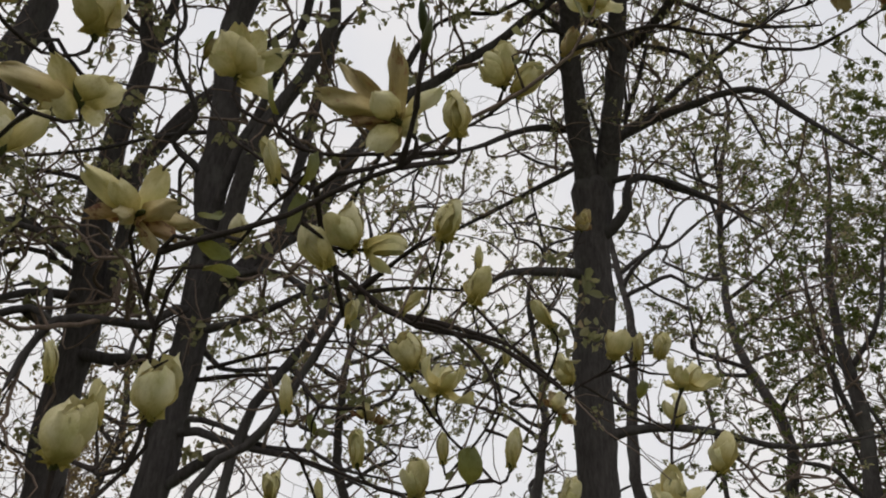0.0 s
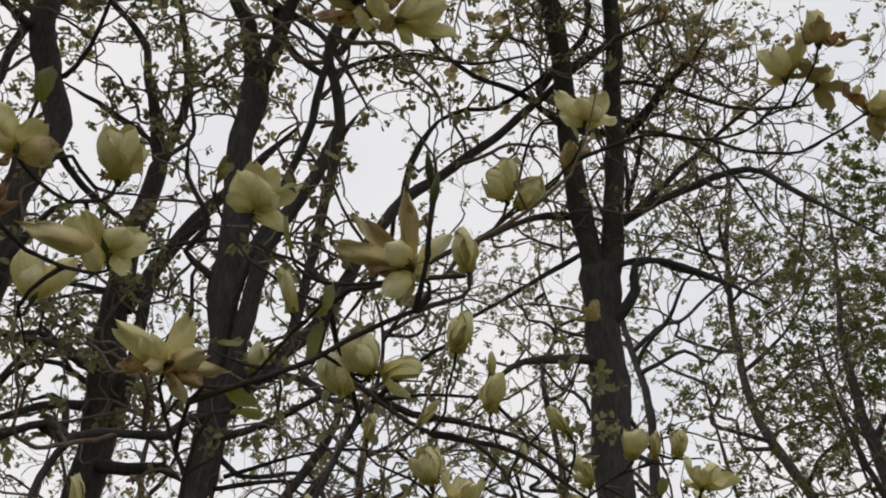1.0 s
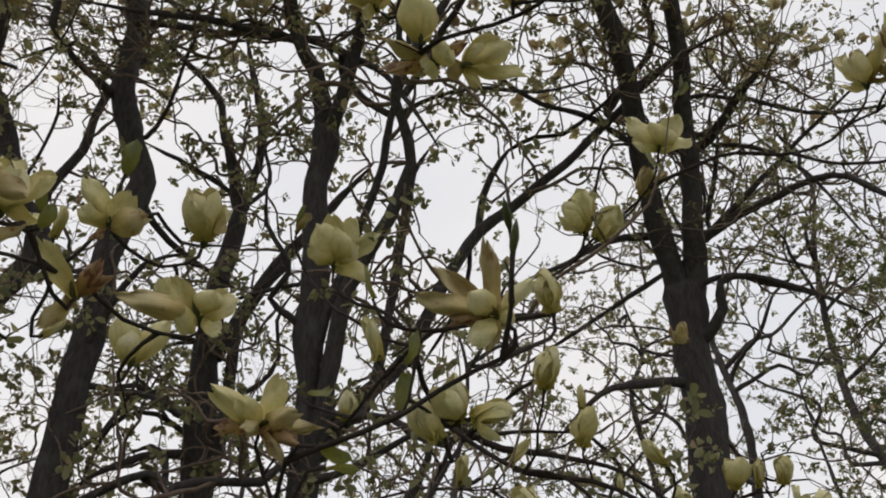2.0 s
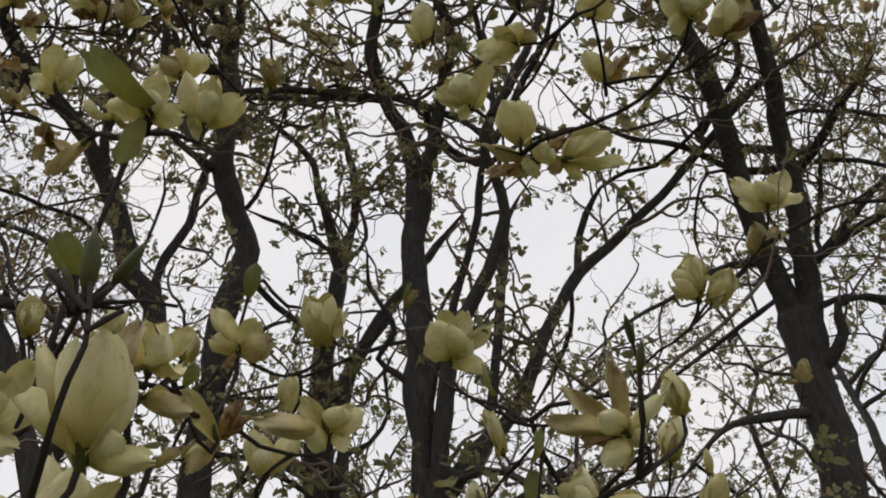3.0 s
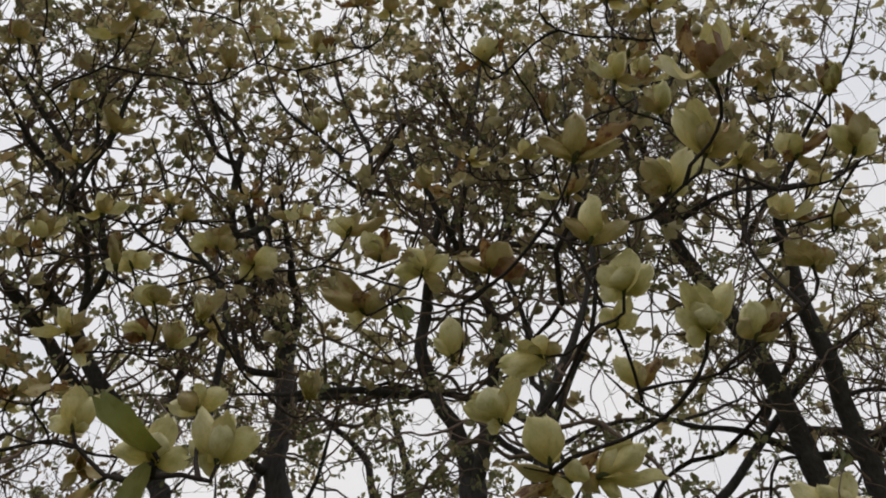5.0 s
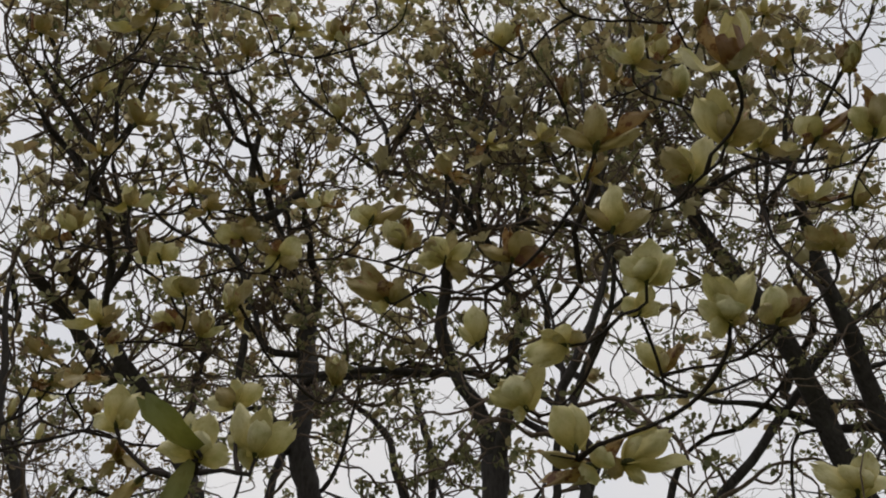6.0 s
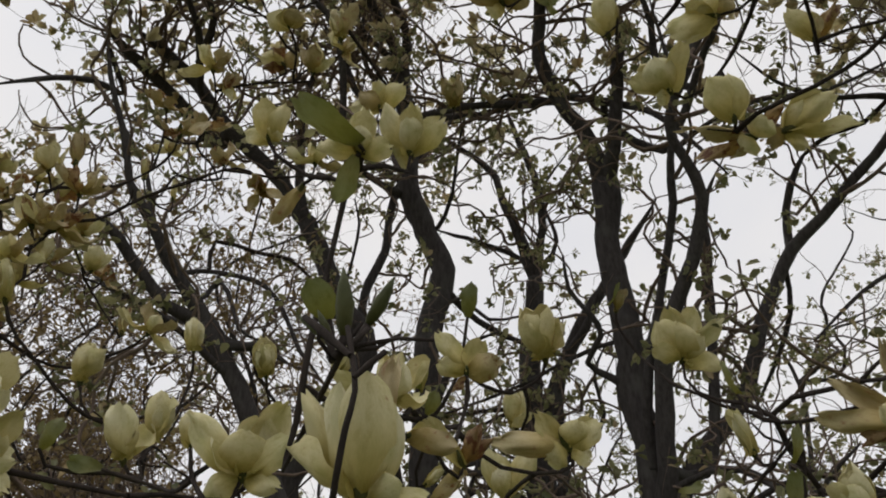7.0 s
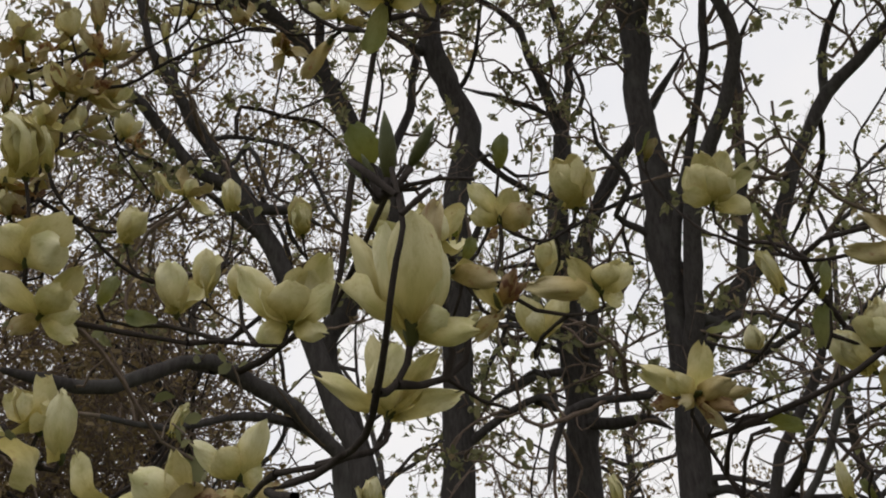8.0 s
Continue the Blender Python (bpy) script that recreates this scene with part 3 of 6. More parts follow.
limb(tree_slender, [(-2.07, 4.54, 3.57, 0.022), (-2.19, 4.41, 3.66, 0.020), (-2.29, 4.29, 3.71, 0.018), (-2.36, 4.17, 3.78, 0.005)])
limb(tree_tall, [(-1.89, 3.53, 2.94, 0.020), (-1.89, 3.74, 2.95, 0.019), (-1.92, 3.76, 3.11, 0.018), (-2.00, 3.76, 3.18, 0.014),
     (-2.09, 3.75, 3.15, 0.005)])
limb(tree_slender, [(-1.98, 4.58, 5.30, 0.027), (-2.03, 4.50, 5.51, 0.026), (-2.08, 4.42, 5.85, 0.005)])
limb(tree_middle, [(-1.12, 3.40, 2.59, 0.011), (-1.03, 3.43, 2.59, 0.011), (-0.86, 3.40, 2.60, 0.010), (-0.75, 3.36, 2.59, 0.008),
     (-0.59, 3.32, 2.56, 0.005)])
limb(tree_middle, [(-1.01, 3.44, 2.64, 0.010), (-0.80, 3.39, 2.68, 0.008), (-0.62, 3.32, 2.69, 0.005)])
limb(near_magnolia, [(-0.41, 2.33, 2.28, 0.006), (-0.39, 2.14, 2.24, 0.006), (-0.30, 2.00, 2.11, 0.005), (-0.18, 1.86, 2.07, 0.004)])
limb(near_magnolia, [(-0.23, 2.06, 2.43, 0.008), (-0.15, 1.93, 2.44, 0.007), (-0.06, 1.80, 2.45, 0.005), (-0.02, 1.67, 2.41, 0.004)])
limb(near_magnolia, [(-0.23, 2.06, 2.43, 0.006), (-0.09, 1.92, 2.39, 0.005), (0.04, 1.77, 2.32, 0.003)])
limb(near_magnolia, [(-0.26, 1.86, 2.41, 0.007), (-0.29, 1.65, 2.52, 0.007), (-0.15, 1.46, 2.46, 0.005), (-0.05, 1.27, 2.37, 0.004),
     (0.02, 1.07, 2.26, 0.002)])
limb(tree_right, [(1.10, 4.12, 4.87, 0.035), (1.20, 4.01, 4.90, 0.031), (1.29, 3.90, 4.95, 0.027), (1.35, 3.80, 5.00, 0.024),
     (1.46, 3.67, 5.04, 0.018), (1.56, 3.54, 5.11, 0.005)])
limb(tree_right, [(1.07, 4.24, 5.15, 0.017), (1.15, 4.11, 5.31, 0.017), (1.36, 3.99, 5.15, 0.014), (1.49, 3.88, 5.00, 0.014),
     (1.60, 3.77, 4.81, 0.012), (1.74, 3.64, 4.65, 0.011), (1.98, 3.45, 4.50, 0.005)])
limb(tree_right, [(1.21, 4.09, 4.88, 0.014), (1.42, 4.01, 4.76, 0.014), (1.58, 3.93, 4.55, 0.012), (1.64, 3.88, 4.38, 0.010),
     (1.69, 3.84, 4.17, 0.008), (1.75, 3.79, 3.92, 0.005)])
limb(tree_right, [(1.09, 4.11, 4.27, 0.016), (1.08, 4.13, 4.36, 0.015), (1.17, 4.00, 4.64, 0.014), (1.22, 3.88, 4.88, 0.005)])
limb(tree_right, [(0.92, 4.20, 3.99, 0.021), (0.99, 4.15, 3.96, 0.020), (1.11, 4.07, 3.95, 0.016), (1.24, 3.98, 3.83, 0.014),
     (1.38, 3.88, 3.71, 0.011), (1.49, 3.79, 3.58, 0.005)])
limb(tree_tall, [(-2.46, 3.41, 6.84, 0.039), (-2.57, 3.29, 6.47, 0.021), (-2.63, 3.20, 6.87, 0.020), (-2.58, 3.20, 7.32, 0.005)])
limb(tree_tall, [(-2.41, 3.44, 6.28, 0.029), (-2.67, 3.29, 6.32, 0.025), (-2.78, 3.23, 6.67, 0.022), (-2.89, 3.18, 6.98, 0.018),
     (-3.02, 3.09, 7.43, 0.005)])
limb(tree_middle, [(-0.76, 2.61, 5.86, 0.025), (-0.88, 2.74, 6.16, 0.024), (-0.69, 2.61, 6.47, 0.021), (-0.42, 2.49, 6.86, 0.017),
     (-0.21, 2.34, 7.31, 0.014), (-0.19, 2.16, 8.01, 0.005)])
limb(tree_middle, [(-0.83, 2.69, 6.03, 0.024), (-0.53, 2.83, 6.11, 0.023), (-0.44, 2.66, 6.39, 0.020), (-0.49, 2.48, 6.89, 0.018),
     (-0.68, 2.25, 7.24, 0.014), (-0.72, 2.06, 8.03, 0.005)])
limb(tree_middle, [(-0.53, 2.83, 6.11, 0.020), (-0.15, 2.87, 5.98, 0.019), (-0.21, 2.66, 6.39, 0.016), (-0.22, 2.46, 6.67, 0.015),
     (0.00, 2.27, 7.18, 0.012), (-0.08, 2.07, 7.65, 0.005)])
limb(tree_middle, [(0.01, 2.37, 5.41, 0.014), (-0.12, 2.47, 5.43, 0.014), (0.20, 2.36, 5.97, 0.013), (0.43, 2.23, 6.53, 0.012),
     (0.58, 2.09, 7.25, 0.012), (0.56, 1.99, 7.86, 0.005)])
limb(tree_tall, [(-2.01, 2.50, 6.89, 0.029), (-2.28, 2.41, 6.60, 0.027), (-2.28, 2.22, 7.02, 0.025), (-2.22, 2.08, 7.45, 0.021),
     (-2.34, 1.74, 7.57, 0.017), (-2.40, 1.42, 7.78, 0.013), (-2.44, 1.07, 8.01, 0.005)])
limb(tree_tall, [(-2.26, 2.16, 7.21, 0.020), (-2.35, 2.06, 7.20, 0.019), (-2.45, 1.69, 7.55, 0.017), (-2.44, 1.41, 7.79, 0.013),
     (-2.22, 1.44, 8.79, 0.005)])
limb(tree_middle, [(-0.87, 2.00, 6.49, 0.020), (-1.33, 2.34, 6.52, 0.019), (-1.42, 2.18, 6.79, 0.015), (-1.54, 1.98, 6.85, 0.013),
     (-1.69, 1.73, 7.02, 0.010), (-1.80, 1.48, 7.69, 0.005)])
limb(tree_middle, [(-1.31, 2.35, 6.47, 0.017), (-1.23, 2.28, 6.83, 0.016), (-1.37, 2.09, 7.38, 0.015), (-1.44, 1.93, 8.05, 0.011),
     (-1.34, 1.88, 9.17, 0.005)])
limb(tree_left, [(-3.07, 1.25, 6.50, 0.017), (-3.14, 1.23, 6.60, 0.016), (-3.04, 1.03, 6.99, 0.013), (-2.96, 0.73, 7.11, 0.011),
     (-2.82, 0.61, 7.53, 0.005)])
limb(tree_right, [(0.47, 3.11, 6.28, 0.043), (0.59, 3.21, 6.29, 0.041), (0.53, 3.00, 6.36, 0.029), (0.50, 2.77, 6.62, 0.022),
     (0.54, 2.54, 7.08, 0.018), (0.78, 2.24, 7.42, 0.005)])
limb(tree_right, [(1.05, 3.15, 5.74, 0.021), (0.84, 3.06, 5.69, 0.020), (1.14, 2.77, 5.81, 0.014), (1.37, 2.47, 5.86, 0.011),
     (1.54, 2.17, 5.81, 0.007), (1.61, 1.89, 5.79, 0.005)])
limb(tree_right, [(0.48, 3.17, 6.05, 0.022), (0.56, 3.02, 6.03, 0.021), (0.82, 2.72, 5.73, 0.014), (1.02, 2.40, 5.18, 0.010),
     (1.17, 2.07, 4.73, 0.005)])
limb(tree_right, [(0.80, 3.07, 5.67, 0.016), (0.96, 2.86, 5.95, 0.013), (1.01, 2.69, 6.40, 0.012), (1.21, 2.44, 6.76, 0.009),
     (1.49, 2.11, 6.71, 0.005)])
limb(tree_middle, [(-0.54, 3.15, 4.75, 0.022), (-0.40, 3.05, 4.88, 0.021), (-0.28, 2.91, 4.95, 0.018), (-0.14, 2.77, 5.01, 0.014),
     (-0.05, 2.62, 5.16, 0.011), (0.01, 2.47, 5.36, 0.005)])
limb(tree_middle, [(-0.40, 3.05, 4.88, 0.020), (-0.54, 3.03, 5.05, 0.019), (-0.49, 2.88, 5.29, 0.017), (-0.50, 2.73, 5.46, 0.014),
     (-0.52, 2.57, 5.63, 0.011), (-0.42, 2.44, 5.82, 0.005)])
limb(tree_middle, [(-0.20, 2.83, 4.99, 0.015), (-0.16, 2.97, 5.23, 0.014), (0.04, 2.80, 5.19, 0.010), (0.16, 2.63, 5.25, 0.009),
     (0.19, 2.46, 5.40, 0.005)])
limb(tree_right, [(1.08, 4.08, 4.85, 0.025), (0.77, 4.10, 4.95, 0.024), (0.50, 3.86, 5.02, 0.018), (0.19, 3.61, 4.98, 0.015),
     (-0.02, 3.34, 4.97, 0.011), (-0.15, 3.07, 5.01, 0.005)])
limb(tree_tall, [(-2.18, 2.49, 4.90, 0.020), (-1.97, 2.15, 5.35, 0.019), (-2.02, 1.94, 5.53, 0.016), (-2.07, 1.71, 5.58, 0.012),
     (-2.07, 1.52, 5.76, 0.009), (-2.07, 1.30, 5.92, 0.005)])
limb(tree_tall, [(-2.02, 1.94, 5.53, 0.014), (-2.11, 2.03, 5.69, 0.013), (-2.16, 1.77, 5.51, 0.011), (-2.18, 1.55, 5.43, 0.009),
     (-2.15, 1.36, 5.42, 0.005)])
limb(tree_slender, [(-2.09, 4.53, 4.15, 0.019), (-2.29, 4.42, 4.16, 0.015), (-2.46, 4.33, 4.15, 0.013), (-2.67, 4.21, 4.14, 0.006)])
limb(tree_slender, [(-2.09, 4.53, 4.15, 0.015), (-2.33, 4.57, 4.19, 0.012), (-2.57, 4.63, 4.19, 0.010), (-2.94, 4.75, 4.16, 0.004)])
limb(tree_middle, [(-1.07, 3.42, 3.82, 0.014), (-1.26, 3.47, 3.85, 0.012), (-1.47, 3.52, 3.85, 0.011), (-1.72, 3.60, 3.84, 0.010),
     (-2.01, 3.67, 3.85, 0.009), (-2.31, 3.73, 3.87, 0.004)])
limb(tree_middle, [(-1.10, 3.41, 3.53, 0.020), (-1.16, 3.33, 3.59, 0.017), (-1.24, 3.25, 3.65, 0.015), (-1.12, 3.16, 3.72, 0.014),
     (-1.13, 3.08, 3.80, 0.012), (-1.18, 2.98, 3.90, 0.011), (-1.14, 2.85, 4.01, 0.005)])
limb(tree_near_young, [(-0.45, 3.04, 2.89, 0.011), (-0.32, 3.03, 2.82, 0.014), (-0.18, 3.02, 2.73, 0.013), (-0.01, 2.99, 2.68, 0.011),
     (0.14, 2.96, 2.63, 0.010), (0.25, 2.94, 2.57, 0.008), (0.35, 2.94, 2.49, 0.007), (0.44, 2.94, 2.41, 0.004)])
limb(tree_middle, [(-1.03, 3.35, 2.35, 0.015), (-1.03, 3.33, 2.40, 0.014), (-0.88, 3.28, 2.36, 0.012), (-0.68, 3.22, 2.26, 0.010),
     (-0.49, 3.14, 2.23, 0.008), (-0.38, 3.10, 2.16, 0.007), (-0.21, 3.03, 2.11, 0.004)])
limb(tree_middle, [(-1.15, 3.40, 2.12, 0.027), (-0.89, 3.28, 2.23, 0.021), (-0.75, 3.23, 2.27, 0.019), (-0.66, 3.15, 2.35, 0.017),
     (-0.58, 3.07, 2.45, 0.015), (-0.49, 3.00, 2.53, 0.014), (-0.39, 2.89, 2.66, 0.011), (-0.33, 2.82, 2.74, 0.009), (-0.19, 2.74,
     2.81, 0.004)])
limb(tree_right, [(0.79, 4.25, 2.74, 0.013), (0.89, 4.25, 2.74, 0.012), (0.95, 4.14, 2.60, 0.009), (1.04, 4.02, 2.53, 0.004)])
limb(tree_right, [(0.13, 3.92, 3.14, 0.009), (0.33, 4.01, 2.93, 0.011), (0.26, 4.02, 2.79, 0.010), (0.29, 4.02, 2.62, 0.008), (0.19,
     4.02, 2.43, 0.004)])
limb(tree_right, [(0.81, 4.24, 3.07, 0.012), (0.91, 4.24, 3.08, 0.011), (0.97, 4.20, 2.91, 0.009), (1.06, 4.15, 2.83, 0.007), (1.20,
     4.04, 2.79, 0.004)])
limb(tree_middle, [(-0.02, 3.92, 4.91, 0.010), (0.15, 3.87, 4.95, 0.014), (0.31, 3.87, 4.94, 0.013), (0.53, 3.79, 5.02, 0.011), (0.65,
     3.71, 5.09, 0.006)])
limb(tree_right, [(0.73, 3.82, 4.72, 0.012), (0.56, 3.70, 4.67, 0.010), (0.46, 3.71, 4.50, 0.008), (0.40, 3.75, 4.30, 0.007), (0.41,
     3.78, 4.17, 0.004)])
limb(tree_left, [(-3.07, 3.58, 4.95, 0.014), (-3.01, 3.61, 4.95, 0.012), (-2.88, 3.54, 5.13, 0.011), (-2.78, 3.46, 5.30, 0.009),
     (-2.76, 3.37, 5.45, 0.005)])
limb(tree_middle, [(-0.30, 3.77, 4.15, 0.015), (-0.35, 3.96, 4.01, 0.013), (-0.49, 4.12, 3.86, 0.012), (-0.69, 4.31, 3.70, 0.007)])
limb(tree_tall, [(-2.25, 3.54, 4.44, 0.015), (-2.09, 3.61, 4.54, 0.013), (-2.03, 3.82, 4.46, 0.012), (-1.78, 4.03, 4.53, 0.006)])
limb(tree_leaning, [(-2.58, 2.09, 3.74, 0.018), (-2.55, 2.20, 3.70, 0.015), (-2.50, 2.30, 3.69, 0.013), (-2.53, 2.39, 3.61, 0.012),
     (-2.53, 2.53, 3.52, 0.006)])
limb(tree_leaning, [(-2.58, 2.09, 3.74, 0.018), (-2.87, 1.97, 4.22, 0.015), (-3.05, 1.90, 4.80, 0.012), (-3.32, 1.74, 5.35, 0.004)])
limb(tree_leaning, [(-2.58, 2.09, 3.74, 0.016), (-2.98, 2.12, 3.95, 0.013), (-3.42, 2.03, 4.30, 0.010), (-3.75, 2.06, 4.85, 0.004)])
limb(tree_middle, [(-1.00, 3.34, 3.01, 0.015), (-0.82, 3.34, 3.05, 0.012), (-0.68, 3.36, 3.04, 0.010), (-0.57, 3.40, 2.96, 0.008),
     (-0.51, 3.42, 2.89, 0.007), (-0.45, 3.45, 2.75, 0.004)])
limb(tree_middle, [(-1.08, 3.41, 2.77, 0.014), (-0.96, 3.47, 2.65, 0.011), (-0.82, 3.49, 2.65, 0.010), (-0.66, 3.51, 2.66, 0.008),
     (-0.59, 3.55, 2.54, 0.007), (-0.59, 3.56, 2.38, 0.004)])
limb(tree_slender, [(-2.09, 4.53, 3.48, 0.020), (-2.31, 4.38, 3.62, 0.016), (-2.49, 4.33, 3.61, 0.014), (-2.65, 4.37, 3.47, 0.012),
     (-2.79, 4.49, 3.25, 0.006)])
limb(tree_tall, [(-2.33, 3.50, 3.04, 0.015), (-2.17, 3.59, 3.22, 0.012), (-2.05, 3.61, 3.47, 0.009), (-2.05, 3.57, 3.66, 0.005)])
limb(tree_slender, [(-1.93, 4.49, 3.73, 0.020), (-1.78, 4.59, 3.82, 0.016), (-1.65, 4.62, 4.03, 0.014), (-1.66, 4.54, 4.26, 0.012),
     (-1.55, 4.55, 4.47, 0.006)])
limb(tree_tall, [(-1.36, 3.40, 5.61, 0.016), (-1.49, 3.24, 5.63, 0.013), (-1.66, 3.19, 5.57, 0.012), (-1.79, 3.06, 5.58, 0.010),
     (-2.00, 3.02, 5.47, 0.005)])
limb(tree_left, [(-2.85, 1.53, 6.45, 0.014), (-2.89, 1.36, 6.49, 0.020), (-2.93, 1.08, 6.60, 0.016), (-2.96, 0.87, 6.67, 0.008)])
limb(tree_left, [(-2.85, 1.53, 6.45, 0.014), (-2.62, 1.43, 6.50, 0.018), (-2.43, 1.27, 6.59, 0.015), (-2.23, 1.15, 6.65, 0.007)])
limb(tree_left, [(-3.45, 2.41, 6.34, 0.027), (-3.17, 2.24, 6.46, 0.026), (-3.10, 2.01, 6.58, 0.026), (-3.02, 1.70, 6.75, 0.015)])
limb(tree_tall, [(-2.49, 3.38, 6.75, 0.029), (-2.57, 3.07, 6.90, 0.023), (-2.34, 2.88, 7.05, 0.021), (-2.26, 2.59, 7.23, 0.018),
     (-1.94, 2.40, 7.39, 0.009)])
limb(tree_middle, [(-0.69, 3.00, 5.64, 0.024), (-0.71, 2.78, 5.75, 0.020), (-0.71, 2.52, 5.88, 0.017), (-0.58, 2.27, 6.04, 0.014),
     (-0.43, 2.08, 6.16, 0.007)])
limb(tree_middle, [(-0.44, 2.69, 5.00, 0.008), (-0.23, 2.58, 5.07, 0.017), (-0.18, 2.36, 5.20, 0.014), (0.01, 2.18, 5.31, 0.012),
     (0.05, 1.97, 5.42, 0.006)])
# trunk and low arms of the near magnolia, which carry the flowers round the path
trunk(near_magnolia, [(-1.5, 1.7, -0.05, 0.13), (-1.48, 1.7, 0.5, 0.10), (-1.5, 1.68, 1.0, 0.09), (-1.52, 1.66, 1.35, 0.09)])
for arm in (
    [(-1.5, 1.68, 1.1, 0.04), (-1.0, 1.3, 1.35, 0.03), (-0.55, 0.95, 1.5, 0.018), (-0.2, 0.75, 1.6, 0.010), (0.1, 0.72, 1.66, 0.006)],
    [(-1.48, 1.68, 1.15, 0.04), (-0.9, 1.8, 1.35, 0.028), (-0.2, 1.75, 1.5, 0.018), (0.4, 1.7, 1.62, 0.011), (0.9, 1.7, 1.72, 0.007)],
    [(-1.5, 1.66, 1.15, 0.035), (-1.2, 1.1, 1.45, 0.022), (-0.85, 0.65, 1.62, 0.012), (-0.5, 0.33, 1.66, 0.007), (-0.33, 0.2, 1.7, 0.005)],
    [(-1.52, 1.66, 1.2, 0.035), (-1.65, 1.2, 1.6, 0.022), (-1.5, 0.75, 1.85, 0.014), (-1.2, 0.42, 1.95, 0.009), (-1.0, 0.25, 2.0, 0.006)],
):
    limb(near_magnolia, arm)

# ---- twigs, leaves and far blossoms ----
# open gaps between the crowns: from, to, radius at both ends
GAPS = []
GAPS.append((Vector((-1.66, 1.40, 2.89)), Vector((-8.98, 8.54, 8.14)), 0.04, 0.23))
GAPS.append((Vector((-1.75, 1.45, 2.64)), Vector((-9.52, 8.86, 6.78)), 0.05, 0.29))
GAPS.append((Vector((-1.75, 1.42, 2.70)), Vector((-9.50, 8.69, 7.09)), 0.06, 0.34))
GAPS.append((Vector((-1.69, 1.57, 2.55)), Vector((-9.15, 9.50, 6.25)), 0.07, 0.42))
GAPS.append((Vector((-1.77, 1.57, 2.34)), Vector((-9.64, 9.50, 5.08)), 0.07, 0.38))
GAPS.append((Vector((-1.71, 1.65, 2.29)), Vector((-9.25, 9.95, 4.82)), 0.06, 0.32))
GAPS.append((Vector((-1.80, 1.26, 2.86)), Vector((-9.77, 7.76, 7.99)), 0.04, 0.21))
GAPS.append((Vector((-1.13, 1.95, 2.55)), Vector((-6.06, 11.66, 6.27)), 0.04, 0.21))
GAPS.append((Vector((-1.17, 2.01, 2.33)), Vector((-6.24, 11.97, 5.04)), 0.04, 0.21))
GAPS.append((Vector((-0.23, 1.90, 3.14)), Vector((-1.28, 11.40, 9.54)), 0.10, 0.55))
GAPS.append((Vector((-0.20, 1.84, 3.24)), Vector((-1.16, 11.04, 10.07)), 0.08, 0.43))
GAPS.append((Vector((-0.07, 2.04, 2.93)), Vector((-0.43, 12.17, 8.36)), 0.06, 0.36))
GAPS.append((Vector((-0.86, 1.57, 3.33)), Vector((-4.84, 9.53, 10.61)), 0.05, 0.29))
GAPS.append((Vector((-1.21, 1.45, 3.23)), Vector((-6.82, 8.85, 10.02)), 0.06, 0.36))
GAPS.append((Vector((-0.98, 1.72, 3.07)), Vector((-5.49, 10.37, 9.15)), 0.06, 0.32))
GAPS.append((Vector((-0.64, 1.78, 3.18)), Vector((-3.61, 10.73, 9.76)), 0.04, 0.25))


def in_gap(p):
    for a, b, ra, rb in GAPS:
        d = b - a
        t = min(1.0, max(0.0, (p - a).dot(d) / d.length_squared))
        if (p - a - d * t).length < (ra + (rb - ra) * t) * (0.85 + 0.8 * noise.noise(p * 2.2) + 0.7 * noise.noise(p * 6.0)):
            return True
    return (p - Vector((0, -0.1, 1.7))).length < 1.0


def jitter(k):
    return Vector((random.gauss(0, k), random.gauss(0, k), random.gauss(0, k)))


def eased(pts, rs, n):
    """The same twig with n rounded steps for each straight one."""
    c = [2 * pts[0] - pts[1]] + pts + [2 * pts[-1] - pts[-2]]
    op, orr = [], []
    for i in range(1, len(c) - 2):
        for k in range(n):
            t = k / n
            op.append(0.5 * (2 * c[i] + (c[i + 1] - c[i - 1]) * t + (2 * c[i - 1] - 5 * c[i] + 4 * c[i + 1] - c[i + 2]) * t * t
                             + (3 * c[i] - c[i - 1] - 3 * c[i + 1] + c[i + 2]) * t ** 3))
            orr.append(rs[i - 1] + (rs[i] - rs[i - 1]) * t)
    return op + [pts[-1]], orr + [rs[-1]]


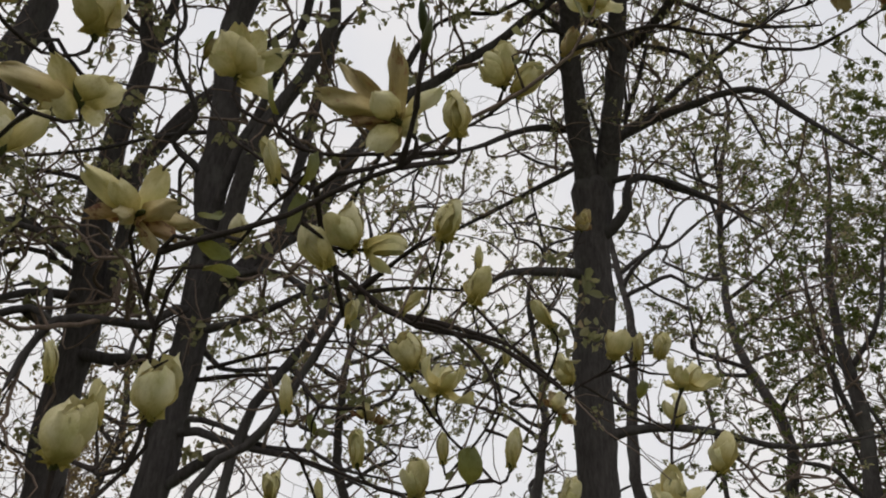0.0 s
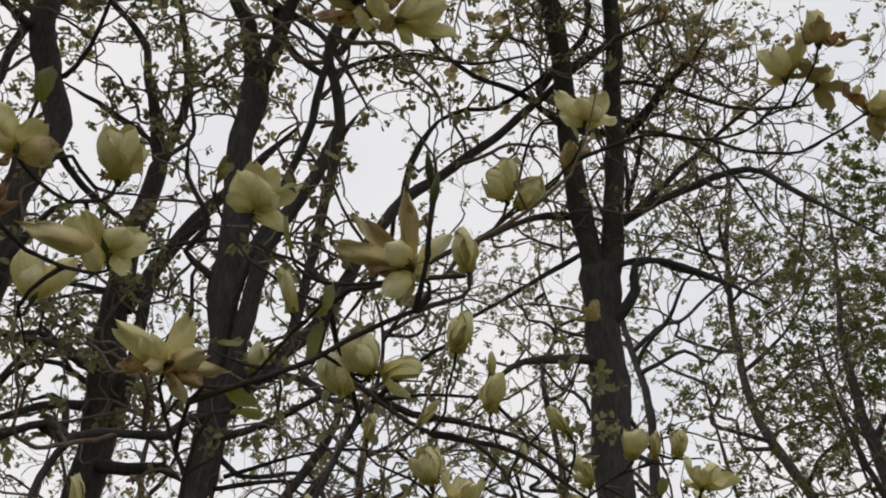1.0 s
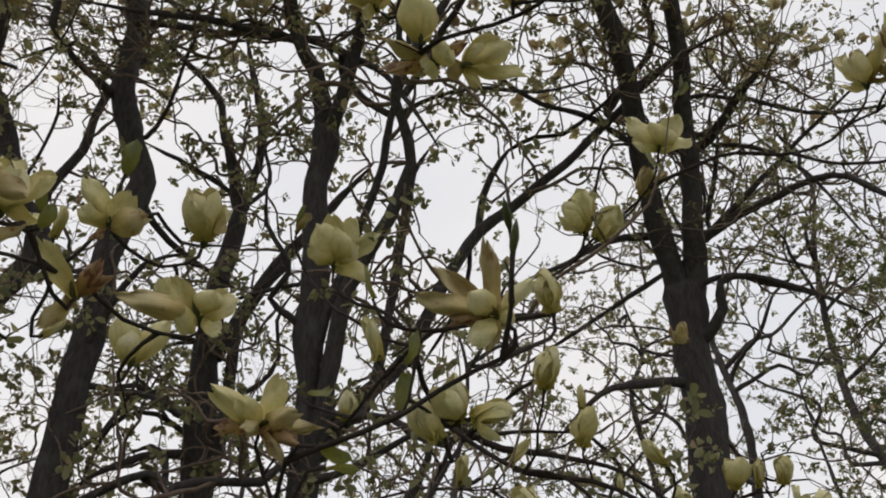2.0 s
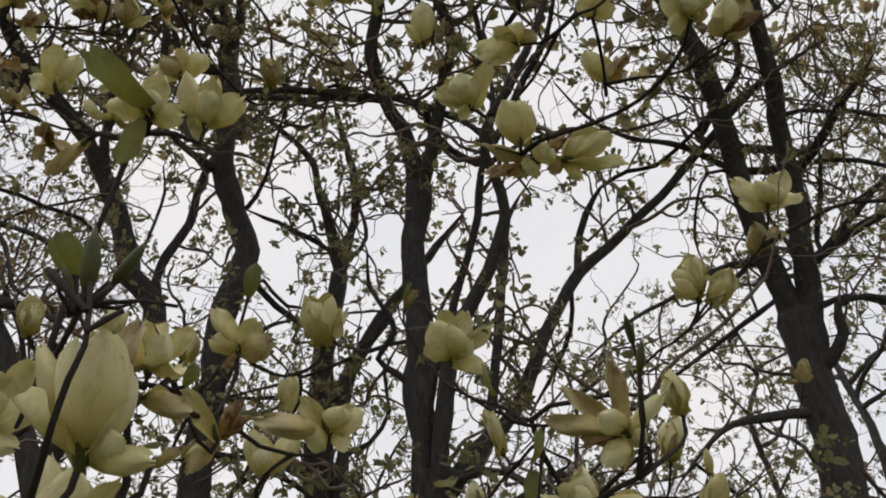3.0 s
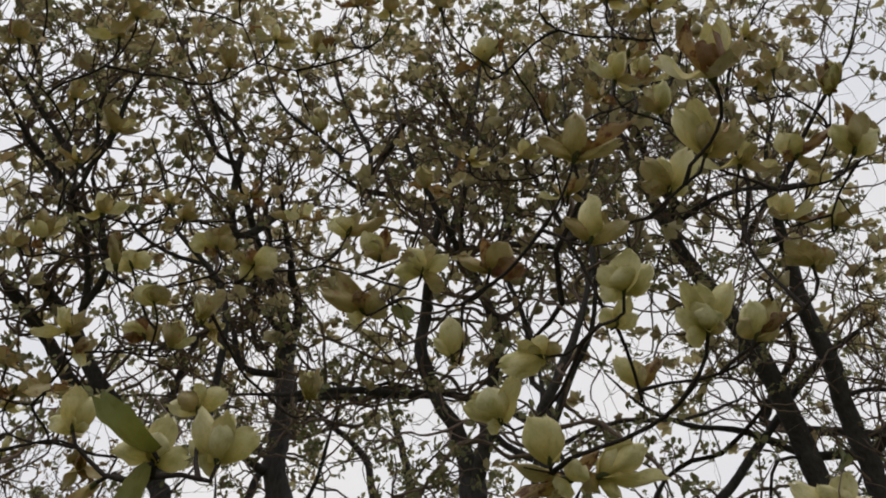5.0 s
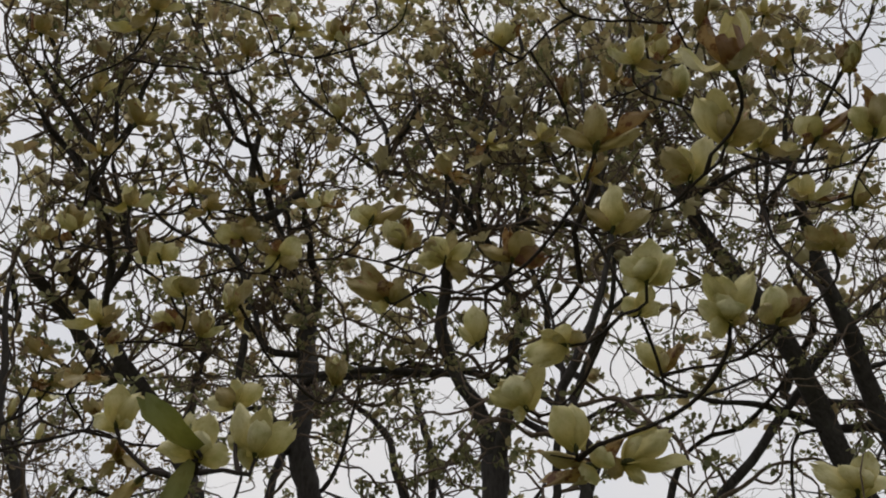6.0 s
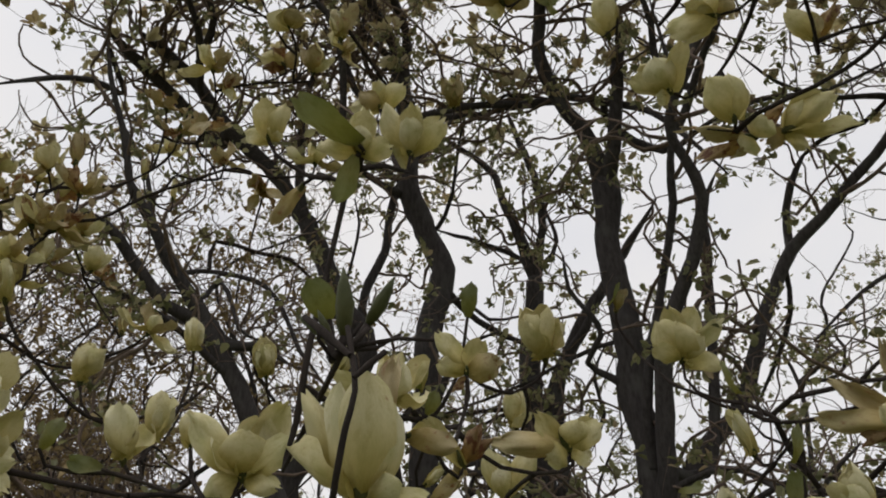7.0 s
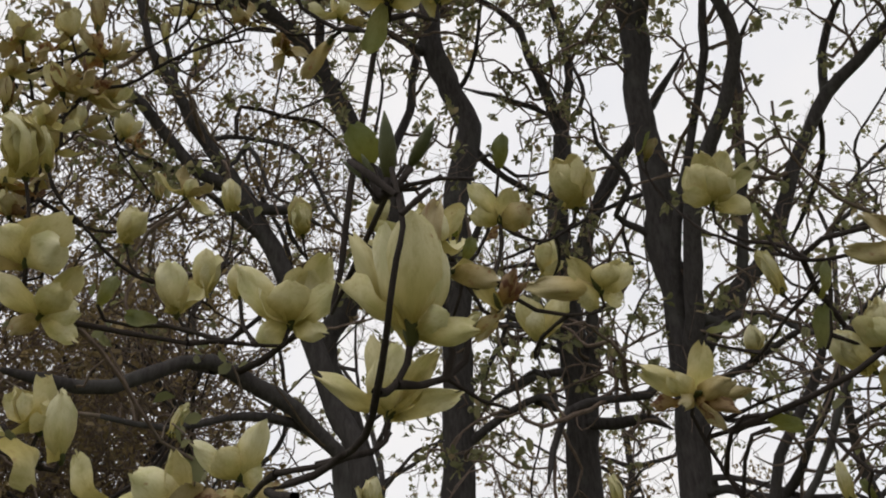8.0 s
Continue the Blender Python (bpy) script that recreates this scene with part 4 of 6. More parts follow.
def grow(tw, tips, p, d, length, r, level, up, bend):
    """One crooked twig with its side twigs, thinner at every level."""
    n = max(3, int(length / (0.06, 0.085, 0.12)[level]))
    pts, rs, cut = [p.copy()], [r], False
    d = d.normalized()
    for i in range(n):
        d = (d + jitter(bend) + Vector((0, 0, up))).normalized()
        p = p + d * (length / n)
        if in_gap(p):
            cut = True
            break
        pts.append(p.copy())
        rs.append(max(0.0014, r * (1 - 0.5 * (i + 1) / n)))
        if level and i > 0 and random.random() < (0.6 if level > 1 else 0.42):
            side = d.cross(jitter(1)).normalized()
            turn = (d * random.uniform(0.3, 1.0) + side).normalized()
            grow(tw, tips, p.copy(), turn, length * random.uniform(0.25, 0.55), rs[-1] * 0.8, level - 1, up, bend * 1.15)
    if len(pts) < (4 if cut and level > 1 else 2):
        return
    if cut:
        rs = [max(0.0014, q * (1 - 0.8 * k / (len(rs) - 1))) for k, q in enumerate(rs)]
    if level and r > 0.0042:
        pts, rs = eased(pts, rs, level + 1)
    pts = [pts[0]] + [q + noise.noise_vector(q * 17.0) * 0.011 for q in pts[1:]]
    rs = [max(0.0014, w * (0.95 + 0.4 * noise.noise(q * 45.0))) for q, w in zip(pts, rs)]
    if level:
        tw.tube(pts, rs, 3 if r < 0.0045 else 5)
    else:
        mid = len(pts) // 2
        tw.tube([pts[0], pts[mid], pts[-1]][:len(pts)], [rs[0], rs[mid], rs[-1]][:len(pts)], 3)
    if level <= 1 and len(pts) > 2:
        tips.append((pts[-1], d))


TRUNKS = [np.array([tuple(p) for p in ps]) for woods in WOODS.values() for ps, rs, name in woods if name == "trunk"]


def by_trunk(p):
    """True close to a trunk, where no tufts grow."""
    q = np.array(p)
    return any(((line - q) ** 2).sum(axis=1).min() < 0.34 ** 2 for line in TRUNKS)


def clothe(owner, seed, spacing, length, leaves, leaf_len, blossom, level=2, leaf_mat=None, start=0.0, zmin=2.0, up=0.05, bend=0.3, crown=5.2, rich=3.2, middle=0.6, thick=0.014):
    """Crooked branches with fine twigs along the limbs of a tree, leaf tufts and far blossoms at their tips; richer above the height called crown."""
    random.seed(seed)
    lf, bl, alltips = Soup(), Soup(), []

    def branch(p, d, ln, r):
        tw, tips = Soup(), []
        grow(tw, tips, p, d, ln, r, level, up + (0.09 if p.z > crown else 0.0), bend * (0.7 if p.z > crown else 1.0))
        if tw.v:
            part("branch", tw.mesh("branch", TWIG), owner)
        alltips.extend(tips)

    for ps, rs, name in list(WOODS[owner]):
        run = 0.0
        for i in range(1, len(ps)):
            high = ps[i].z > crown and name != "trunk"
            run += (ps[i] - ps[i - 1]).length * (rich if high else 0.06 if name == "trunk" else middle if ps[i].z > 3.2 else 1.0)
            if ps[i].z < zmin or (name == "trunk" and i < len(ps) * 0.35 + start):
                run = 0.0
                continue
            while run > spacing:
                run -= spacing
                if noise.noise(ps[i] * 1.7) + noise.noise(ps[i] * 4.1 + Vector((3, 0, 0))) * 0.6 < -0.12:
                    continue
                d = (ps[i] - ps[i - 1]).normalized()
                side = d.cross(jitter(1)).normalized()
                k = random.uniform(0.45, 1.1)
                branch(ps[i].copy(), side + d * random.uniform(0.1, 0.9), length * k * (1.2 if high else 1.0), max(min(rs[i] * 0.6, thick), 0.0045) * (0.6 + 0.4 * k))
        if name != "trunk":
            d = (ps[-1] - ps[-2]).normalized()
            branch(ps[-1].copy(), d, length * 0.9, min(rs[-1] * 0.9, 0.02))
    for p, d in alltips:
        if by_trunk(p):
            continue
        if p.z > crown and random.random() < blossom:
            petals(bl, p, d)
            continue
        if p.z > crown and random.random() < 0.45:
            continue
        a = d.orthogonal().normalized()
        count = random.randint(*leaves)
        for k in range(count):
            g = 6.28 * k / count + random.uniform(-0.5, 0.5)
            out = a * math.cos(g) + d.cross(a) * math.sin(g)
            ln = leaf_len * random.uniform(0.55, 1.2) * (1.15 if p.z > crown else 1.0)
            lf.leaf(p + jitter(0.012) - d * random.uniform(0, 0.05), d * random.uniform(0.1, 1.1) + out, jitter(0.6) + d, ln, ln * random.uniform(0.42, 0.68))
    if lf.v:
        part("leaves", lf.mesh("leaves", leaf_mat or LEAF), owner, "small young olive-green leaves", "stuff")
    if bl.v:
        part("blossoms", bl.mesh("blossoms", FARPETAL), owner, "fading pale yellow blossoms high in the crown", "stuff")


def petals(s, p, d):
    """A far blossom: broad folded petals round a tip."""
    size = random.uniform(0.06, 0.095)
    spread = random.choice((0.25, 0.5, 0.9, 1.4))
    d = (d + Vector((0, 0, 0.8))).normalized()
    a = d.orthogonal().normalized()
    for k in range(6):
        g = k * 1.047 + random.uniform(-0.2, 0.2)
        out = a * math.cos(g) + d.cross(a) * math.sin(g)
        s.leaf(p + out * 0.008, d + out * spread * random.uniform(0.7, 1.3), -out, size * random.uniform(0.6, 1.15), size * random.uniform(0.4, 0.75))


clothe(tree_right, 11, 0.145, 0.95, (8, 13), 0.030, 0.22, rich=2.55, middle=0.82, crown=5.0, thick=0.009, bend=0.46)
clothe(tree_middle, 12, 0.15, 0.85, (6, 10), 0.045, 0.4, crown=5.2, rich=2.0, middle=0.9, bend=0.5)
clothe(tree_slender, 13, 0.14, 0.9, (7, 11), 0.055, 0.0, crown=99, middle=0.85, bend=0.5)
clothe(tree_tall, 14, 0.15, 0.85, (6, 10), 0.045, 0.4, crown=6.3, rich=2.0, middle=0.7, bend=0.5)
clothe(tree_left, 15, 0.15, 0.9, (6, 10), 0.045, 0.4, crown=6.0, rich=3.4, middle=0.8, bend=0.5)
clothe(tree_leaning, 16, 0.13, 0.85, (6, 10), 0.045, 0.4, crown=5.2, rich=1.4, middle=0.9, bend=0.5)
clothe(near_magnolia, 17, 0.25, 0.35, (2, 4), 0.035, 0.0, level=1, thick=0.004)
clothe(tree_near_young, 20, 0.2, 0.7, (5, 9), 0.045, 0.0, rich=1.0, middle=1.0)
clothe(tree_far_green, 18, 0.11, 1.3, (12, 18), 0.042, 0.0, leaf_mat=DARKLEAF, rich=1.0, middle=1.0, bend=0.4)
tree_green_edge = tree((4.7, 7.0, 0), "leafy green tree with several thin stems", "leafy green trees")
random.seed(23)
for k in range(9):
    a, ln = 0.7 * k, random.uniform(0.5, 1.8)
    top = (4.7 + ln * math.cos(a + 0.2), 7.0 + ln * math.sin(a + 0.2), random.uniform(4.6, 5.8))
    wood(tree_green_edge, "stem", crooked((4.7 + 0.1 * math.cos(a), 7.0 + 0.1 * math.sin(a), -0.05), top, 0.05, 0.003, 7, 0.03), 8)
clothe(tree_green_edge, 24, 0.075, 1.2, (14, 20), 0.048, 0.0, leaf_mat=DARKLEAF, rich=1.0, middle=1.0, crown=99)
clothe(tree_far_young, 19, 0.18, 1.4, (4, 7), 0.045, 0.0, rich=1.0, middle=1.0)

# ---- far trees behind the grove ----
random.seed(51)
for k, (x, y, h, spacing) in enumerate(((-7.5, 9.5, 7.4, 0.32), (-4.2, 11.5, 7.4, 0.20), (-1.2, 11.0, 8.5, 0.27), (1.2, 12.0, 9.4, 0.24), (4.2, 11.0, 12.0, 0.185),
                                          (2.4, 9.6, 9.4, 0.36), (6.2, 8.6, 8.6, 0.24), (-9.5, 6.0, 6.5, 0.17))):
    far_tree = tree((x, y, 0), "small distant tree with fine twigs and young leaves", "distant trees")
    lean = random.uniform(-0.4, 0.4)
    trunk(far_tree, crooked((x, y, -0.05), (x + lean * 1.3, y, h), 0.12, 0.006, 9, 0.018))
    spine = WOODS[far_tree][0][0]
    for n in range(11 if h < 10 else 18):
        foot = spine[int(len(spine) * random.uniform(0.3, 0.85))]
        a, ln = random.uniform(0, 6.28), random.uniform(1.2, 2.6)
        limb(far_tree, crooked(foot, foot + Vector((math.cos(a), math.sin(a), random.uniform(0.3, 1.0))) * ln, 0.035, 0.006, 6, 0.06))
    clothe(far_tree, 60 + k, spacing * 1.3, 1.2, (7, 12), 0.062, 0.0, rich=1.0, middle=1.0, crown=99)

# ---- dense thicket at the side ----
def shrub(x, y, stems, spread, low, high, seed):
    ob = thing("shrub", (x, y, 0), "dense brownish thicket of fine twigs and small leaves", "shrub", "thickets")
    WOODS[ob] = []
    random.seed(seed)
    for k in range(stems):
        a = random.uniform(0, 6.28)
        out = Vector((math.cos(a), math.sin(a), 0))
        foot = Vector((x, y, 0)) + out * random.uniform(0, 0.5)
        far_out, h = random.uniform(0.4, spread), random.uniform(low, high)
        knee = foot + out * far_out * random.uniform(0.1, 0.4) + Vector((0, 0, h * 0.4))
        head = foot + out * far_out * 1.3 + Vector((random.uniform(-0.5, 0.5), random.uniform(-0.5, 0.5), h))
        low_end = crooked(foot - Vector((0, 0, 0.05)), knee, 0.03, 0.022, 3, 0.05)
        wood(ob, "stem", low_end + crooked(Vector(low_end[-1][:3]), head, 0.022, 0.004, 6, 0.07)[1:], 6)
    clothe(ob, seed + 1, 0.066, 0.95, (3, 6), 0.042, 0.0, zmin=1.5, crown=99, middle=1.0, leaf_mat=DRYLEAF, thick=0.009)


shrub(-5.5, 3.4, 38, 1.9, 2.8, 7.2, 41)
shrub(-5.3, 2.2, 16, 1.3, 2.8, 6.2, 45)
shrub(-2.8, 6.9, 4, 1.6, 2.4, 4.2, 47)
shrub(-4.6, 7.0, 6, 1.5, 2.2, 3.4, 43)

# ---- near flowers ----
def petal_mesh(name, mat, width, cup, curl, wave, seed, broad=0.56, blunt=3.2, ragged=1.0):
    """One petal, 1 long: along z, its back towards +x; cup bends the sides, curl bends the tip outwards (+) or inwards (-)."""
    rng = random.Random(seed)
    nu, nv = 8, 12
    ph, ph2, twist, skew = rng.uniform(0, 6.28), rng.uniform(0, 6.28), rng.uniform(-0.3, 0.3), rng.uniform(-0.08, 0.08)
    width *= rng.uniform(0.88, 1.12)
    curl += rng.uniform(-0.08, 0.08)
    broad += rng.uniform(-0.06, 0.06)
    verts, faces = [], []
    for j in range(nv + 1):
        t = j / nv
        w = width * (max(0.13 if blunt > 3 else 0.05, 1 - ((t - broad) / (1 - broad)) ** blunt) ** 0.5 if t > broad else 0.34 + 0.66 * math.sin(math.pi / 2 * t / broad))
        left, right = (1 + 0.16 * ragged * noise.noise(Vector((t * 4.5, seed * 3.7, side))) * min(1, t * 2) for side in (0.3, 9.3))
        bow = 0.17 * math.sin(math.pi * t * 0.9)
        for i in range(nu + 1):
            u = i / nu * 2 - 1
            edge = abs(u) ** 2
            x = bow + curl * t * t - cup * width * u * u * (1 - 0.3 * t) + wave * (math.sin(ph + 5 * t + 3 * u) * t + 0.9 * edge * math.sin(ph2 + 9 * t))
            x += 0.045 * noise.noise(Vector((u * 2.6, t * 3.4, seed * 2.3))) * t + 0.02 * noise.noise(Vector((u * 6.5, t * 5.0, seed * 5.1)))
            y = u * w * (left if u < 0 else right) * (1 - 0.15 * cup) + skew * t * t
            z = t * (1 - 0.07 * u * u) + (wave * 0.6 * math.sin(ph + 6 * u) + 0.10 * ragged * noise.noise(Vector((u * 3.1, seed * 1.7, 4.4)))) * t ** 3
            c, q = math.cos(twist * t), math.sin(twist * t)
            verts.append((x * c - y * q, x * q + y * c, z))
    for j in range(nv):
        for i in range(nu):
            k = j * (nu + 1) + i
            faces.append((k, k + 1, k + nu + 2, k + nu + 1))
    m = bpy.data.meshes.new(name)
    m.from_pydata(verts, [], faces)
    m.polygons.foreach_set("use_smooth", [True] * len(m.polygons))
    m.materials.append(mat)
    return m


EGG = [petal_mesh("petal", PETAL, 0.36, 0.85, -0.20, 0.012, 70 + k, 0.48, 2.9, 0.3) for k in range(4)]
CLOSED = [petal_mesh("petal", PETAL, 0.33, 0.8, -0.14, 0.028, 50 + k, 0.54, 2.6, 0.7) for k in range(6)]
FRESH = [petal_mesh("petal", PETAL, 0.36, 0.75, -0.06, 0.05, k, 0.54, 3.2, 0.75) for k in range(6)]
SPREAD = [petal_mesh("petal", PETAL, 0.36, 0.55, -0.12, 0.075, 10 + k) for k in range(6)]
LIMP = [petal_mesh("petal", FADED, 0.32, 0.5, 0.05, 0.10, 20 + k) for k in range(6)]
DEAD = [petal_mesh("petal", BROWN, 0.25, 0.75, 0.15, 0.13, 30 + k) for k in range(6)]
LEAFBLADE = [petal_mesh("leaf", GREEN, 0.26, 0.35, 0.12, 0.03, 40 + k) for k in range(3)]
# kind: petals in rings (count, tilt outwards in degrees, length, meshes)
KINDS = {
    "cup": [(3, 2, 0.95, CLOSED), (3, 7, 1.0, CLOSED), (1, 22, 0.85, FRESH)],
    "goblet": [(3, 5, 0.92, CLOSED), (3, 15, 1.0, FRESH), (1, 40, 0.85, SPREAD)],
    "bud": [(3, 0, 0.95, CLOSED), (3, 3, 1.0, CLOSED)],
    "gbud": [(3, 0, 0.95, CLOSED), (3, 2, 1.0, CLOSED)],
    "brownbud": [(3, 2, 0.95, DEAD), (3, 6, 1.0, LIMP)],
    "open": [(2, 10, 0.85, FRESH), (2, 34, 0.95, FRESH), (3, 70, 0.9, SPREAD)],
    "wilt": [(2, 14, 0.75, FRESH), (2, 55, 0.95, LIMP), (2, 88, 0.95, SPREAD)],
    "brown": [(1, 15, 0.7, SPREAD), (2, 45, 0.9, LIMP), (2, 75, 0.85, DEAD), (1, 95, 0.9, LIMP)],
    "petal": [(1, 0, 1.0, SPREAD)],
}
WIDTH = {"bud": 0.62, "gbud": 0.55, "brownbud": 0.6, "cup": 1.0, "goblet": 1.0, "open": 0.92, "wilt": 0.92}
LABELS = {
    "cup": "closed pale yellow magnolia flower", "goblet": "half-open pale yellow magnolia flower", "bud": "narrow pale yellow magnolia bud",
    "gbud": "narrow green-yellow magnolia bud", "brownbud": "withered brown-tipped magnolia bud",
    "open": "open pale yellow magnolia flower", "wilt": "wilting yellow magnolia flower with limp petals",
    "brown": "withered magnolia flower with brown petals", "petal": "single drooping yellow petal",
}
core = Soup()
core.tube([(0, 0, -0.10), (0, 0, 0.0), (0, 0, 0.10), (0, 0, 0.30), (0, 0, 0.36)], [0.035, 0.075, 0.085, 0.045, 0.01], 8)
CORE = core.mesh("receptacle", BUDSKIN)
BASES = []


def frame_of(base, aim, size):
    z = Vector(aim).normalized()
    x = z.orthogonal().normalized()
    return Matrix.Translation(base) @ Matrix((x, z.cross(x), z)).transposed().to_4x4() @ Matrix.Scale(size, 4)


def faded_for_shade(meshes, z):
    """Petals higher up: many faded, a few brown; their darker colour also paints in shade."""
    k = random.random()
    return meshes if z < 2.6 or k > 0.58 else LIMP if k > 0.12 else DEAD


def bloom(kind, base, aim, size):
    random.seed(int(abs(base[0]) * 1e4 + abs(base[1]) * 1e3 + base[2] * 977))
    m = frame_of(base, aim, size)
    f = part("flower", CORE, near_magnolia, LABELS[kind])
    f.matrix_parent_inverse = near_magnolia.matrix_basis.inverted()
    f.matrix_basis = m
    wide = WIDTH.get(kind, 1.0)
    first = random.uniform(0, 6.28)
    for ring, (count, tilt, ln, meshes) in enumerate(KINDS[kind]):
        for k in range(count):
            g = first + ring * 0.6 + 2 * math.pi * k / count + random.uniform(-0.25, 0.25)
            tl = radians(tilt + random.gauss(0, 1) * (3 if tilt < 5 else 7.5 if tilt < 20 else 12))
            s = ln * random.uniform(0.82, 1.08)
            o = new("petal", random.choice(faded_for_shade(meshes, base[2])))
            o.parent = f
            o.matrix_basis = Matrix.Rotation(g, 4, "Z") @ Matrix.Translation((0.05 * wide, 0, 0.02 * ring)) @ Matrix.Rotation(tl, 4, "Y") @ Matrix.Diagonal((s * wide, s * wide, s, 1))
    BASES.append((Vector(base), Vector(aim).normalized(), size))


def big_leaf(base, aim, size):
    random.seed(int(abs(base[0]) * 1e4 + base[2] * 977))
    o = part("leaf", random.choice(LEAFBLADE), near_magnolia, "fresh green young leaf")
    o.matrix_basis = frame_of(base, aim, size) @ Matrix.Rotation(random.uniform(0, 6.28), 4, "Z")
    BASES.append((Vector(base), Vector(aim).normalized(), size))


bud = Soup()
bud.tube([(0, 0, 0), (0.01, 0, 0.15), (0.02, 0, 0.45), (0.01, 0, 0.75), (0, 0, 1.0)], [0.05, 0.11, 0.14, 0.09, 0.01], 8)
BUD = bud.mesh("leaf_bud", BUDSKIN)


def leaf_bud(base, aim, size):
    o = part("leaf_bud", BUD, near_magnolia, "dark green pointed leaf bud")
    o.matrix_basis = frame_of(base, aim, size)
    BASES.append((Vector(base), Vector(aim).normalized(), size))


PETALS = {"E": EGG, "C": CLOSED, "F": FRESH, "S": SPREAD, "L": LIMP, "D": DEAD}


def laid(base, tip, width, face, full, toward):
    """Pose of a petal or leaf from its base to its tip; face 1 shows its back to the side called toward, -1 its inside."""
    z = Vector(tip) - Vector(base)
    ln = z.length
    z.normalize()
    x = (toward - z * toward.dot(z)).normalized()
    x = (Matrix.Rotation(random.gauss(0, 0.35), 3, z) @ x) * face
    turn = Matrix((x, z.cross(x), z)).transposed().to_4x4()
    return Matrix.Translation(base) @ turn @ Matrix.Diagonal((max(ln * 0.75, width * 0.9), width / full, ln, 1))


def flower(label, base, rows):
    """A flower whose petals are given one by one: kind, tip, width, side shown."""
    random.seed(int(abs(base[0]) * 1e4 + abs(base[1]) * 1e3 + base[2] * 977))
    toward = (Vector((-0.03, -0.12, 1.7)) - Vector(base)).normalized()
    tips = sum((Vector(r[1]) for r in rows), Vector()) / len(rows) - Vector(base)
    aim, size = tips.normalized(), max((Vector(r[1]) - Vector(base)).length for r in rows)
    f = part("flower", CORE, near_magnolia, label)
    f.matrix_parent_inverse = near_magnolia.matrix_basis.inverted()
    f.matrix_basis = frame_of(base, aim, size * 0.75)
    for kind, tip, width, face in rows:
        o = new("petal", random.choice(faded_for_shade(PETALS[kind], base[2] - 0.2)))
        o.parent = f
        o.matrix_basis = f.matrix_basis.inverted() @ laid(base, tip, width, face, 0.66, toward)
    BASES.append((Vector(base), aim, size))


def blade(base, tip, width, face):
    random.seed(int(abs(base[0]) * 1e4 + base[2] * 977))
    toward = (Vector((-0.03, -0.12, 1.7)) - Vector(base)).normalized()
    o = part("leaf", random.choice(LEAFBLADE), near_magnolia, "broad fresh green young leaf")
    o.matrix_basis = laid(base, tip, width, face, 0.5, toward)
    BASES.append((Vector(base), (Vector(tip) - Vector(base)).normalized(), width))


bloom("goblet", (-0.55, 1.05, 2.46), (0.16, -0.73, 0.67), 0.094)
bloom("bud", (-0.70, 0.89, 2.22), (0.91, -0.25, 0.33), 0.044)
bloom("bud", (-0.27, 1.17, 2.26), (-0.16, -0.53, 0.83), 0.074)
bloom("cup", (0.02, 0.86, 2.15), (-0.16, -0.62, 0.77), 0.056)
bloom("goblet", (-0.14, 1.15, 2.13), (-0.07, -0.68, 0.73), 0.081)
bloom("cup", (-0.17, 1.14, 2.10), (-0.49, -0.43, 0.76), 0.075)
bloom("cup", (-0.12, 1.14, 2.13), (0.97, -0.16, 0.19), 0.062)
bloom("cup", (0.00, 1.53, 2.33), (0.19, -0.71, 0.68), 0.086)
bloom("goblet", (0.12, 1.35, 2.58), (-0.11, -0.56, 0.82), 0.087)
bloom("cup", (0.14, 1.35, 2.56), (0.64, -0.27, 0.72), 0.076)
bloom("goblet", (0.25, 1.39, 2.68), (0.43, -0.63, 0.64), 0.073)
bloom("brown", (0.81, 1.27, 2.89), (-0.07, -0.63, 0.77), 0.109)
bloom("open", (0.78, 1.39, 2.90), (0.08, -0.34, 0.94), 0.107)
bloom("brown", (0.84, 1.38, 2.87), (0.68, -0.14, 0.72), 0.086)
bloom("open", (0.52, 2.80, 2.98), (0.09, -0.48, 0.87), 0.087)
bloom("brown", (0.76, 1.12, 2.58), (0.80, -0.35, 0.45), 0.075)
bloom("cup", (0.07, 1.71, 2.26), (0.08, -0.36, 0.93), 0.084)
bloom("bud", (0.08, 1.75, 2.36), (0.09, -0.39, 0.92), 0.060)
bloom("bud", (-0.09, 1.68, 2.23), (0.65, -0.48, 0.59), 0.070)
bloom("bud", (0.22, 1.60, 2.17), (-0.53, -0.69, 0.50), 0.073)
bloom("goblet", (0.39, 1.83, 2.17), (0.09, -0.49, 0.87), 0.079)
bloom("bud", (0.44, 1.82, 2.17), (0.10, -0.54, 0.84), 0.060)
bloom("cup", (0.49, 1.81, 2.17), (0.10, -0.63, 0.77), 0.062)
bloom("bud", (-0.20, 1.66, 2.19), (0.27, -0.67, 0.69), 0.071)
bloom("goblet", (-0.07, 1.69, 2.11), (0.10, -0.61, 0.78), 0.073)
bloom("bud", (-0.59, 1.66, 2.89), (0.58, -0.47, 0.67), 0.060)
bloom("cup", (-0.36, 1.29, 2.21), (0.43, -0.61, 0.66), 0.056)
bloom("goblet", (-0.33, 0.93, 1.82), (0.14, -0.57, 0.81), 0.076)
bloom("goblet", (-0.40, 0.87, 1.76), (0.42, -0.45, 0.79), 0.076)
bloom("bud", (-0.49, 1.17, 1.87), (0.00, -0.27, 0.96), 0.062)
bloom("bud", (-0.68, 1.40, 2.00), (0.09, -0.42, 0.90), 0.072)
bloom("goblet", (-0.06, 1.54, 2.06), (-0.17, -0.57, 0.80), 0.080)
bloom("open", (-0.01, 1.56, 2.02), (0.42, -0.54, 0.73), 0.078)
